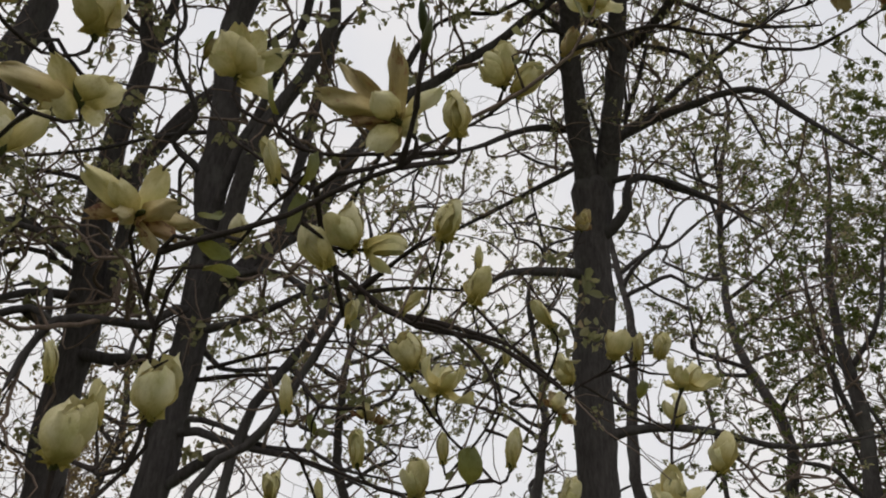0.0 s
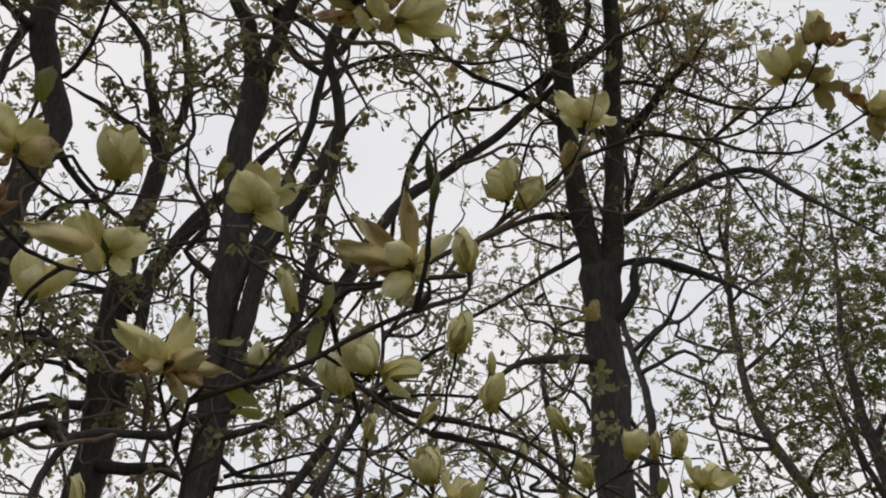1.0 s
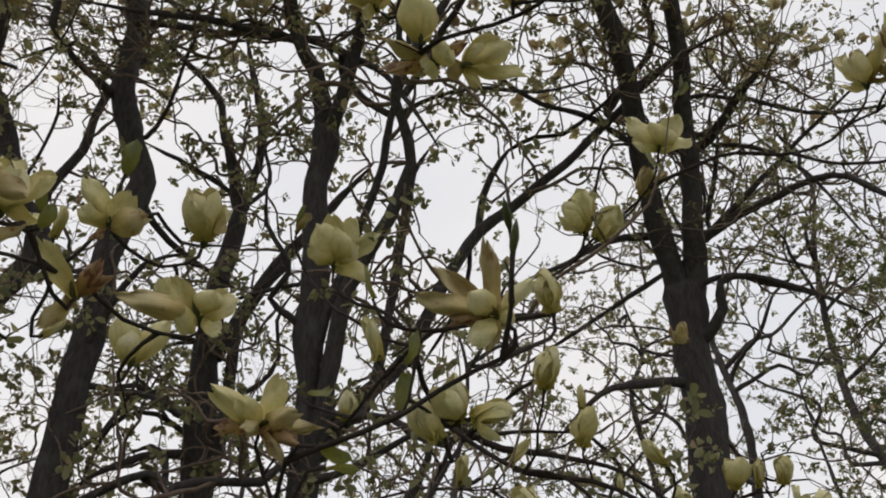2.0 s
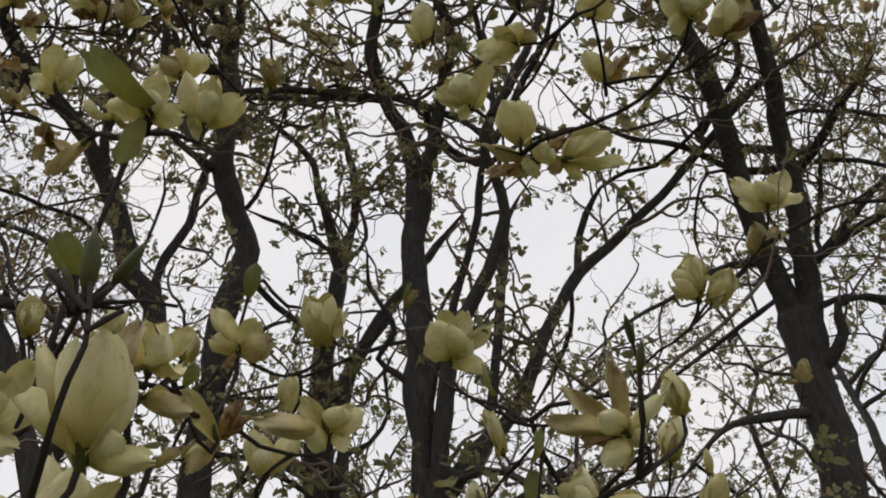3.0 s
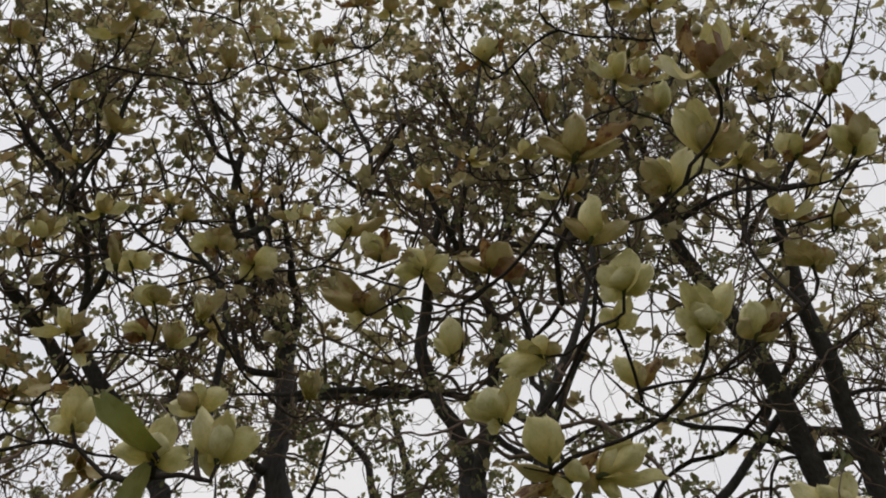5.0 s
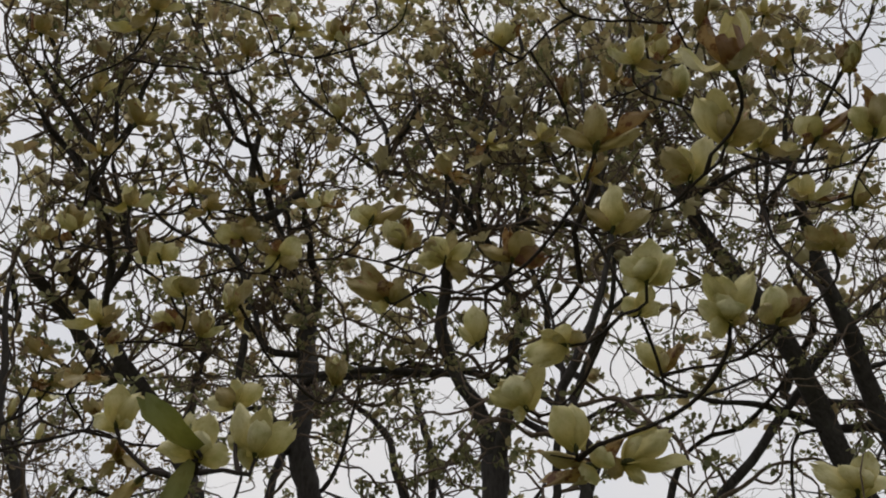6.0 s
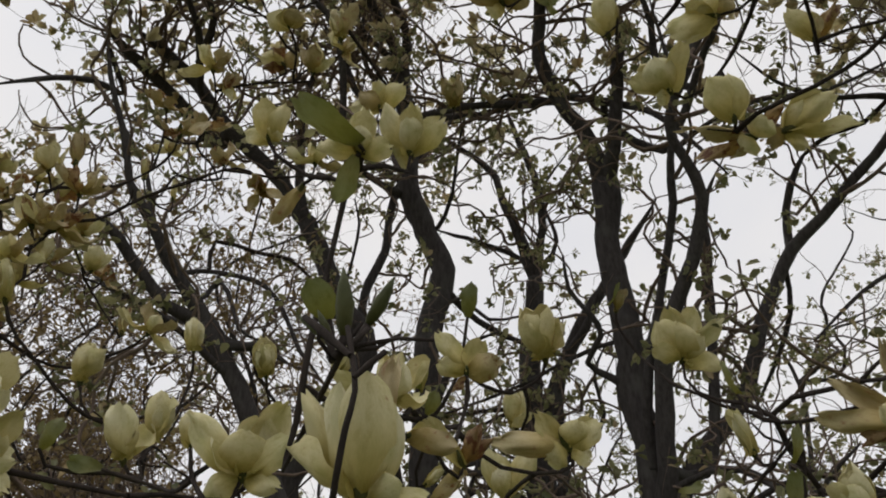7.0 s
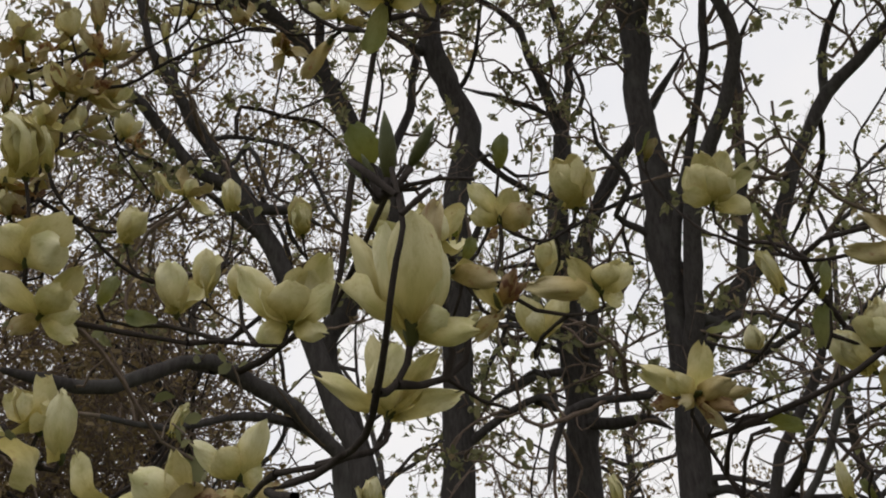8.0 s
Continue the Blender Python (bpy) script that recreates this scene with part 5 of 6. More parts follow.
bloom("bud", (-0.31, 1.63, 2.00), (0.00, -0.49, 0.87), 0.074)
bloom("bud", (-0.15, 1.48, 1.87), (0.00, -0.61, 0.79), 0.071)
bloom("cup", (-0.04, 1.30, 1.79), (0.00, -0.61, 0.79), 0.072)
bloom("bud", (0.00, 1.78, 1.93), (0.00, -0.46, 0.89), 0.066)
bloom("bud", (0.12, 1.49, 1.87), (0.08, -0.66, 0.74), 0.079)
bloom("cup", (0.30, 1.91, 2.14), (-0.34, -0.45, 0.82), 0.073)
bloom("brown", (0.26, 1.93, 2.08), (0.50, -0.48, 0.72), 0.073)
bloom("open", (0.49, 1.67, 2.06), (0.50, -0.30, 0.81), 0.081)
bloom("cup", (0.56, 1.98, 2.06), (0.00, -0.33, 0.94), 0.074)
bloom("cup", (0.52, 1.60, 1.88), (0.26, -0.35, 0.90), 0.076)
bloom("open", (0.41, 1.54, 1.81), (0.00, -0.36, 0.93), 0.072)
bloom("cup", (0.26, 1.78, 1.84), (0.00, -0.53, 0.85), 0.073)
bloom("brown", (-0.18, 1.94, 2.06), (0.00, -0.38, 0.93), 0.068)
bloom("bud", (0.21, 2.68, 2.42), (0.00, -0.55, 0.84), 0.068)
bloom("bud", (-0.27, 1.87, 1.85), (0.00, -0.43, 0.90), 0.071)
bloom("cup", (-0.43, 2.15, 1.91), (0.00, -0.56, 0.83), 0.075)
bloom("goblet", (-0.98, 0.87, 3.28), (0.38, -0.43, 0.82), 0.071)
bloom("cup", (-0.81, 0.76, 3.18), (0.21, -0.46, 0.86), 0.075)
bloom("open", (-1.15, 0.72, 3.25), (0.22, -0.49, 0.84), 0.077)
bloom("wilt", (-1.16, 0.77, 3.24), (0.81, -0.27, 0.52), 0.071)
bloom("wilt", (-0.99, 0.99, 3.48), (0.95, -0.05, 0.30), 0.066)
bloom("cup", (-0.74, 1.12, 3.25), (0.30, -0.75, 0.58), 0.074)
bloom("brownbud", (-0.98, 0.63, 3.30), (0.30, -0.73, 0.61), 0.081)
bloom("open", (-0.52, 0.53, 2.16), (0.24, -0.56, 0.80), 0.072)
bloom("goblet", (-0.70, 1.23, 2.44), (0.27, -0.63, 0.73), 0.072)
bloom("brown", (-1.22, 0.72, 3.08), (0.59, -0.56, 0.58), 0.081)
bloom("brown", (-1.26, 0.70, 3.17), (0.24, -0.56, 0.80), 0.074)
bloom("cup", (-1.08, 0.74, 2.50), (0.19, -0.41, 0.89), 0.056)
bloom("bud", (-0.66, 0.81, 2.33), (0.58, -0.50, 0.65), 0.049)
bloom("wilt", (-1.29, 0.84, 3.23), (0.31, -0.78, 0.55), 0.075)
bloom("open", (0.25, 0.41, 2.81), (0.05, -0.95, 0.30), 0.090)
bloom("wilt", (0.18, 0.69, 3.46), (0.51, -0.75, 0.42), 0.085)
bloom("open", (-0.10, 0.72, 3.87), (0.28, -0.62, 0.73), 0.087)
bloom("brown", (-0.34, 0.90, 3.66), (0.35, -0.81, 0.47), 0.087)
bloom("open", (-1.07, 0.50, 3.79), (0.58, -0.47, 0.67), 0.085)
bloom("open", (-0.59, 0.66, 4.26), (0.35, -0.80, 0.48), 0.082)
bloom("goblet", (0.26, 0.82, 3.48), (0.28, -0.63, 0.73), 0.076)
bloom("wilt", (0.35, 0.84, 3.22), (0.65, -0.68, 0.33), 0.083)
bloom("open", (-1.24, 0.60, 3.52), (0.35, -0.80, 0.49), 0.078)
bloom("brownbud", (0.01, 0.90, 3.79), (0.29, -0.65, 0.71), 0.078)
bloom("cup", (-0.67, 0.86, 4.15), (0.31, -0.70, 0.65), 0.082)
bloom("brown", (-1.35, 0.62, 3.57), (0.35, -0.82, 0.45), 0.073)
bloom("brown", (-0.91, 0.70, 3.55), (0.28, -0.63, 0.72), 0.072)
bloom("wilt", (0.60, 0.98, 3.79), (0.29, -0.65, 0.71), 0.081)
bloom("cup", (0.68, 1.01, 3.64), (0.35, -0.82, 0.46), 0.078)
bloom("wilt", (0.56, 1.13, 3.47), (0.35, -0.82, 0.44), 0.078)
bloom("wilt", (0.16, 0.99, 3.98), (0.34, -0.78, 0.52), 0.081)
bloom("wilt", (-0.10, 1.17, 4.11), (0.33, -0.75, 0.57), 0.081)
bloom("brown", (-1.11, 0.80, 3.90), (0.37, -0.86, 0.35), 0.078)
bloom("wilt", (-0.97, 0.97, 4.11), (0.29, -0.64, 0.71), 0.080)
bloom("wilt", (-1.27, 0.58, 3.89), (0.33, -0.75, 0.57), 0.078)
bloom("goblet", (-1.25, 0.65, 2.45), (0.24, -0.14, 0.96), 0.072)
bloom("goblet", (-0.95, 0.54, 2.20), (0.13, -0.38, 0.92), 0.071)
bloom("cup", (-0.98, 0.60, 2.26), (0.47, -0.03, 0.88), 0.064)
bloom("cup", (-0.80, 0.79, 2.39), (0.67, -0.36, 0.65), 0.057)
bloom("goblet", (-1.16, 1.01, 2.59), (0.34, -0.60, 0.72), 0.076)
bloom("petal", (-0.83, 0.27, 1.96), (0.20, 0.55, -0.82), 0.055)
bloom("petal", (-0.75, 0.32, 1.89), (-0.17, -0.58, 0.79), 0.061)
bloom("open", (-0.90, 0.34, 1.99), (-0.03, -0.51, 0.86), 0.061)
bloom("gbud", (-1.06, 0.64, 2.07), (0.69, -0.15, 0.70), 0.053)
bloom("cup", (-0.92, 0.94, 1.98), (0.39, -0.53, 0.75), 0.057)
bloom("cup", (-0.96, 0.30, 2.31), (0.38, -0.51, 0.78), 0.078)
bloom("bud", (-1.21, 0.46, 2.50), (0.37, -0.50, 0.78), 0.069)
bloom("wilt", (-1.34, 0.51, 2.66), (0.42, -0.58, 0.69), 0.069)
bloom("wilt", (-1.38, 0.59, 2.72), (0.46, -0.31, 0.83), 0.073)
bloom("goblet", (-1.68, 0.89, 2.99), (0.22, -0.26, 0.94), 0.072)
bloom("open", (-1.35, 0.61, 2.89), (0.25, -0.30, 0.92), 0.075)
bloom("wilt", (-1.35, 0.58, 2.78), (0.80, -0.00, 0.60), 0.081)
bloom("wilt", (-1.36, 0.54, 2.77), (0.02, -0.59, 0.81), 0.081)
bloom("wilt", (-1.50, 0.51, 2.95), (0.28, -0.35, 0.89), 0.081)
bloom("brownbud", (-1.40, 0.61, 3.00), (0.21, -0.25, 0.94), 0.079)
bloom("wilt", (-1.37, 0.86, 2.69), (0.71, -0.11, 0.70), 0.075)
bloom("bud", (-1.68, 1.02, 2.87), (0.18, -0.19, 0.97), 0.072)
bloom("brownbud", (-1.50, 0.51, 2.77), (0.25, -0.30, 0.92), 0.077)
bloom("brown", (-1.42, 0.52, 2.51), (0.29, -0.36, 0.89), 0.069)
bloom("open", (-1.52, 0.62, 3.05), (0.42, -0.57, 0.71), 0.080)
bloom("wilt", (-1.55, 0.53, 2.89), (0.33, -0.43, 0.84), 0.076)
bloom("wilt", (-1.67, 0.62, 3.04), (0.63, -0.29, 0.72), 0.075)
bloom("cup", (-1.67, 0.76, 3.12), (0.41, -0.56, 0.72), 0.078)
bloom("brown", (-1.82, 1.02, 3.09), (0.73, -0.16, 0.66), 0.075)
bloom("open", (-1.56, 0.65, 2.77), (0.17, -0.18, 0.97), 0.076)
bloom("wilt", (-1.45, 0.59, 2.84), (0.89, 0.26, 0.38), 0.075)
bloom("open", (-1.59, 0.79, 3.00), (0.27, -0.33, 0.90), 0.075)
bloom("brown", (-1.41, 0.50, 2.55), (0.32, -0.41, 0.86), 0.076)
bloom("wilt", (-1.56, 0.61, 2.63), (0.34, -0.13, 0.93), 0.075)
bloom("brown", (-1.68, 0.69, 3.14), (0.39, -0.53, 0.76), 0.075)
bloom("bud", (-1.92, 1.27, 3.60), (0.21, -0.24, 0.95), 0.073)
bloom("brown", (-1.42, 1.03, 3.33), (0.42, -0.57, 0.71), 0.078)
bloom("brown", (-0.99, 0.76, 2.85), (-0.14, 0.61, -0.78), 0.067)
bloom("bud", (-1.83, 1.08, 3.51), (0.26, -0.31, 0.91), 0.076)
bloom("wilt", (-0.88, 0.79, 2.88), (0.26, -0.32, 0.91), 0.065)
bloom("wilt", (-1.57, 0.96, 3.39), (0.32, -0.41, 0.86), 0.075)
bloom("wilt", (-1.45, 0.57, 2.62), (0.22, -0.26, 0.94), 0.073)
bloom("brown", (0.09, 0.56, 3.75), (0.36, -0.89, 0.30), 0.083)
bloom("wilt", (0.26, 0.72, 3.98), (0.29, -0.67, 0.68), 0.081)
bloom("wilt", (0.33, 0.69, 3.76), (0.28, -0.65, 0.70), 0.081)
bloom("brown", (-0.15, 0.53, 3.85), (0.35, -0.87, 0.36), 0.084)
bloom("wilt", (0.57, 1.06, 3.87), (0.28, -0.66, 0.69), 0.078)
bloom("wilt", (0.67, 1.12, 4.29), (0.34, -0.84, 0.42), 0.079)
bloom("brown", (0.24, 0.75, 3.66), (0.36, -0.89, 0.27), 0.080)
bloom("open", (0.29, 0.93, 3.89), (0.34, -0.82, 0.46), 0.078)
bloom("wilt", (-1.04, 0.35, 4.07), (0.30, -0.72, 0.62), 0.085)
bloom("wilt", (-0.90, 0.29, 3.93), (0.33, -0.80, 0.50), 0.088)
bloom("wilt", (-1.30, 0.48, 4.14), (0.34, -0.82, 0.46), 0.084)
bloom("wilt", (-1.06, 0.59, 3.51), (0.28, -0.66, 0.69), 0.081)
bloom("open", (-0.94, 0.40, 4.43), (0.30, -0.70, 0.64), 0.087)
bloom("wilt", (-0.72, 0.60, 4.34), (0.28, -0.66, 0.69), 0.084)
bloom("wilt", (-0.77, 0.97, 3.86), (0.35, -0.86, 0.37), 0.081)
bloom("open", (-0.88, 0.61, 4.29), (0.29, -0.68, 0.68), 0.084)
bloom("wilt", (-0.34, 0.64, 4.32), (0.33, -0.80, 0.51), 0.084)
bloom("wilt", (-1.30, 0.25, 4.07), (0.32, -0.78, 0.54), 0.084)
bloom("brown", (-0.50, 0.70, 4.71), (0.36, -0.89, 0.30), 0.084)
bloom("wilt", (0.55, 1.15, 3.32), (0.30, -0.71, 0.63), 0.080)
bloom("brown", (0.65, 0.96, 3.32), (0.35, -0.88, 0.33), 0.076)
bloom("brownbud", (0.38, 0.80, 3.73), (0.36, -0.89, 0.28), 0.075)
bloom("open", (0.46, 1.13, 3.37), (0.33, -0.80, 0.50), 0.077)
bloom("wilt", (-0.00, 1.09, 3.70), (0.31, -0.74, 0.59), 0.078)
bloom("wilt", (-0.27, 1.12, 4.12), (0.30, -0.70, 0.65), 0.081)
bloom("open", (-1.24, 0.19, 4.24), (0.36, -0.89, 0.28), 0.084)
bloom("wilt", (-0.80, 0.47, 4.47), (0.32, -0.76, 0.57), 0.083)
big_leaf((-0.37, 0.82, 3.09), (0.24, 0.71, -0.67), 0.048)
big_leaf((-0.27, 0.86, 1.98), (0.87, 0.45, -0.22), 0.042)
big_leaf((-0.26, 0.79, 1.98), (0.76, 0.62, -0.19), 0.041)
big_leaf((-0.57, 0.81, 2.43), (0.30, -0.22, 0.93), 0.053)
big_leaf((0.04, 1.30, 1.81), (0.08, -0.63, 0.78), 0.071)
big_leaf((-0.14, 2.26, 2.39), (0.00, -0.46, 0.89), 0.049)
big_leaf((0.50, 2.08, 2.15), (0.17, -0.62, 0.77), 0.054)
big_leaf((0.23, 1.76, 1.98), (0.09, -0.60, 0.79), 0.059)
big_leaf((-0.33, 2.14, 2.07), (0.00, -0.66, 0.75), 0.066)
big_leaf((-0.48, 0.54, 2.14), (0.62, -0.27, 0.73), 0.029)
big_leaf((-0.53, 0.60, 2.21), (0.36, -0.48, 0.80), 0.034)
big_leaf((-1.00, 0.45, 2.20), (0.75, 0.09, 0.66), 0.049)
big_leaf((-0.95, 0.51, 2.18), (-0.70, -0.61, 0.36), 0.049)
big_leaf((-0.20, 1.05, 2.19), (0.19, -0.21, 0.96), 0.053)
big_leaf((-0.22, 1.08, 2.13), (0.14, -0.45, 0.88), 0.062)
big_leaf((-0.43, 1.30, 2.27), (0.73, 0.47, 0.50), 0.054)
big_leaf((-0.25, 1.03, 2.30), (0.09, -0.40, 0.91), 0.053)
big_leaf((-0.60, 1.64, 2.90), (0.51, -0.41, 0.76), 0.066)
leaf_bud((-0.33, 0.20, 2.02), (0.20, -0.33, 0.92), 0.043)
leaf_bud((-0.32, 0.21, 2.03), (0.70, -0.16, 0.70), 0.034)
leaf_bud((-0.35, 0.21, 2.03), (-0.62, -0.44, 0.64), 0.026)
leaf_bud((-0.34, 0.20, 2.02), (-0.17, -0.43, 0.89), 0.022)
leaf_bud((-0.02, 0.69, 2.17), (-0.07, -0.70, 0.71), 0.037)
leaf_bud((-0.02, 0.66, 2.12), (0.25, -0.57, 0.78), 0.037)
flower("large closed pale yellow magnolia flower", (-0.350, 0.250, 1.936), [("E", (-0.316, 0.209, 1.993), 0.034, 1),
    ("E", (-0.314, 0.238, 1.985), 0.029, 1), ("E", (-0.342, 0.217, 2.001), 0.027, 1), ("E", (-0.334, 0.250, 2.009), 0.030, -1),
    ("L", (-0.331, 0.256, 2.036), 0.022, 1), ("F", (-0.385, 0.234, 2.016), 0.022, 1), ("S", (-0.310, 0.265, 1.933), 0.018, 1),
    ("S", (-0.382, 0.222, 1.972), 0.022, 1), ("F", (-0.322, 0.252, 1.942), 0.022, 1)])
flower("wilting yellow magnolia flower with limp petals", (-0.340, 0.304, 1.947), [("L", (-0.314, 0.310, 1.964), 0.012, 1),
    ("S", (-0.352, 0.291, 1.956), 0.015, 1)])
flower("wilting yellow magnolia flower with limp petals", (-0.338, 0.280, 1.988), [("L", (-0.312, 0.302, 1.980), 0.017, 1),
    ("S", (-0.327, 0.296, 1.995), 0.014, -1)])
flower("open pale yellow magnolia flower", (-0.447, 0.356, 1.923), [("S", (-0.487, 0.311, 1.956), 0.019, 1),
    ("S", (-0.395, 0.379, 1.940), 0.023, -1), ("C", (-0.422, 0.331, 1.969), 0.038, 1), ("F", (-0.429, 0.367, 1.969), 0.035, -1),
    ("C", (-0.445, 0.333, 1.985), 0.022, 1), ("S", (-0.408, 0.364, 1.973), 0.017, -1), ("C", (-0.442, 0.336, 1.962), 0.031, 1)])
flower("full open pale yellow magnolia flower", (-0.721, 0.527, 2.123), [("S", (-0.758, 0.466, 2.185), 0.042, 1),
    ("F", (-0.734, 0.493, 2.167), 0.041, -1), ("F", (-0.670, 0.538, 2.203), 0.042, -1), ("S", (-0.656, 0.544, 2.163), 0.042, 1),
    ("C", (-0.691, 0.498, 2.160), 0.058, 1), ("S", (-0.763, 0.510, 2.107), 0.031, 1), ("S", (-0.684, 0.547, 2.106), 0.031, 1),
    ("F", (-0.697, 0.528, 2.190), 0.051, -1)])
flower("closed pale yellow magnolia flower", (-0.791, 0.508, 2.169), [("C", (-0.784, 0.489, 2.209), 0.031, 1),
    ("C", (-0.782, 0.503, 2.210), 0.028, -1)])
flower("open pale yellow magnolia flower", (-0.831, 0.253, 2.132), [("F", (-0.777, 0.263, 2.172), 0.049, 1),
    ("C", (-0.824, 0.251, 2.187), 0.049, -1), ("F", (-0.831, 0.219, 2.166), 0.049, 1), ("L", (-0.860, 0.221, 2.154), 0.035, 1),
    ("S", (-0.777, 0.257, 2.136), 0.040, 1)])
flower("wilting yellow magnolia flower with limp petals", (-0.824, 0.274, 2.081), [("S", (-0.854, 0.230, 2.124), 0.026, 1),
    ("S", (-0.781, 0.287, 2.127), 0.029, -1), ("F", (-0.781, 0.267, 2.094), 0.034, 1), ("S", (-0.790, 0.295, 2.082), 0.029, 1),
    ("L", (-0.853, 0.264, 2.067), 0.026, 1), ("S", (-0.800, 0.303, 2.059), 0.023, 1)])
flower("closed pale yellow magnolia flower", (-0.857, 0.344, 1.953), [("C", (-0.830, 0.313, 2.010), 0.032, 1),
    ("C", (-0.831, 0.327, 2.009), 0.029, 1), ("C", (-0.857, 0.321, 2.013), 0.026, -1)])
flower("open pale yellow magnolia flower", (-0.779, 0.517, 1.946), [("S", (-0.816, 0.471, 1.983), 0.027, 1), ("F", (-0.741, 0.505, 2.007), 0.033, 1),
    ("S", (-0.755, 0.527, 1.954), 0.029, 1), ("C", (-0.775, 0.477, 1.971), 0.038, 1), ("F", (-0.776, 0.506, 1.989), 0.038, -1)])
flower("withered magnolia flower with limp brown petals", (-0.629, 0.313, 1.868), [("S", (-0.672, 0.279, 1.880), 0.028, 1),
    ("F", (-0.622, 0.290, 1.914), 0.025, -1), ("S", (-0.642, 0.274, 1.898), 0.032, 1), ("D", (-0.597, 0.325, 1.883), 0.025, 1),
    ("L", (-0.610, 0.299, 1.890), 0.037, 1)])
flower("wilting yellow magnolia flower with limp petals", (-0.601, 0.354, 1.876), [("L", (-0.624, 0.334, 1.883), 0.024, 1),
    ("L", (-0.565, 0.370, 1.887), 0.019, 1), ("S", (-0.592, 0.350, 1.890), 0.019, -1)])
flower("full open pale yellow magnolia flower", (-0.326, 1.076, 2.400), [("F", (-0.348, 1.031, 2.453), 0.055, 1),
    ("C", (-0.318, 1.055, 2.489), 0.050, -1), ("C", (-0.284, 1.079, 2.485), 0.048, -1), ("S", (-0.257, 1.086, 2.457), 0.042, -1),
    ("S", (-0.267, 1.103, 2.396), 0.038, 1), ("S", (-0.359, 1.035, 2.411), 0.038, 1), ("C", (-0.308, 1.035, 2.445), 0.066, 1),
    ("F", (-0.282, 1.064, 2.423), 0.046, 1)])
flower("wilting yellow magnolia flower with limp petals", (-0.560, 0.779, 2.317), [("S", (-0.579, 0.734, 2.371), 0.028, 1),
    ("S", (-0.589, 0.750, 2.333), 0.033, 1), ("L", (-0.509, 0.793, 2.324), 0.045, 1), ("F", (-0.536, 0.778, 2.365), 0.037, -1),
    ("D", (-0.578, 0.782, 2.292), 0.024, 1)])
flower("withered magnolia flower with limp brown petals", (-0.506, 0.659, 2.130), [("D", (-0.481, 0.650, 2.172), 0.027, 1),
    ("D", (-0.471, 0.664, 2.159), 0.019, 1), ("L", (-0.540, 0.658, 2.095), 0.024, 1), ("L", (-0.514, 0.659, 2.122), 0.020, 1),
    ("S", (-0.530, 0.613, 2.181), 0.026, -1)])
flower("open pale yellow magnolia flower", (-0.464, 0.885, 2.219), [("L", (-0.549, 0.811, 2.229), 0.039, 1), ("F", (-0.416, 0.897, 2.250), 0.040, 1),
    ("F", (-0.432, 0.892, 2.264), 0.036, -1), ("S", (-0.488, 0.869, 2.199), 0.044, 1), ("C", (-0.439, 0.860, 2.243), 0.048, 1),
    ("S", (-0.438, 0.908, 2.207), 0.032, 1), ("S", (-0.494, 0.842, 2.260), 0.028, -1)])
flower("open pale yellow magnolia flower", (-0.619, 1.000, 2.216), [("F", (-0.622, 0.959, 2.283), 0.044, 1), ("F", (-0.560, 0.999, 2.281), 0.037, 1),
    ("C", (-0.607, 0.969, 2.259), 0.046, 1), ("C", (-0.597, 1.000, 2.262), 0.037, -1)])
flower("withered magnolia flower with limp brown petals", (-0.342, 0.826, 2.026), [("S", (-0.378, 0.761, 2.052), 0.027, 1),
    ("S", (-0.320, 0.841, 2.089), 0.034, -1), ("L", (-0.286, 0.805, 2.032), 0.031, 1), ("L", (-0.280, 0.863, 2.030), 0.024, 1),
    ("D", (-0.388, 0.799, 2.022), 0.030, 1), ("D", (-0.295, 0.841, 2.006), 0.027, 1), ("D", (-0.317, 0.808, 1.994), 0.027, 1),
    ("L", (-0.350, 0.781, 2.003), 0.027, 1), ("L", (-0.316, 0.841, 1.984), 0.020, 1), ("F", (-0.343, 0.767, 2.035), 0.034, 1)])
blade((-0.351, 0.211, 2.044), (-0.347, 0.188, 2.065), 0.019, 1)
flower("wilting yellow magnolia flower with limp petals", (-0.046, 0.724, 2.083), [("L", (-0.135, 0.711, 2.110), 0.029, 1),
    ("L", (-0.105, 0.697, 2.140), 0.025, -1), ("L", (-0.045, 0.695, 2.167), 0.026, -1), ("C", (-0.068, 0.694, 2.100), 0.035, 1),
    ("D", (-0.096, 0.724, 2.083), 0.025, 1), ("S", (-0.074, 0.727, 2.051), 0.030, 1), ("S", (0.001, 0.708, 2.116), 0.018, 1),
    ("F", (-0.029, 0.729, 2.072), 0.026, 1), ("L", (-0.055, 0.740, 2.049), 0.023, 1)])
flower("closed pale yellow magnolia flower", (-0.116, 0.744, 2.545), [("C", (-0.133, 0.698, 2.592), 0.051, 1),
    ("C", (-0.106, 0.712, 2.602), 0.045, 1), ("F", (-0.098, 0.725, 2.590), 0.033, -1)])
flower("withered magnolia flower with limp brown petals", (-0.104, 0.797, 2.551), [("L", (-0.191, 0.752, 2.570), 0.027, 1),
    ("D", (-0.181, 0.786, 2.535), 0.029, 1), ("D", (-0.051, 0.797, 2.587), 0.035, -1), ("F", (-0.077, 0.777, 2.554), 0.051, 1),
    ("L", (-0.139, 0.804, 2.530), 0.025, 1), ("S", (-0.114, 0.789, 2.526), 0.038, 1), ("D", (-0.145, 0.776, 2.560), 0.030, 1)])
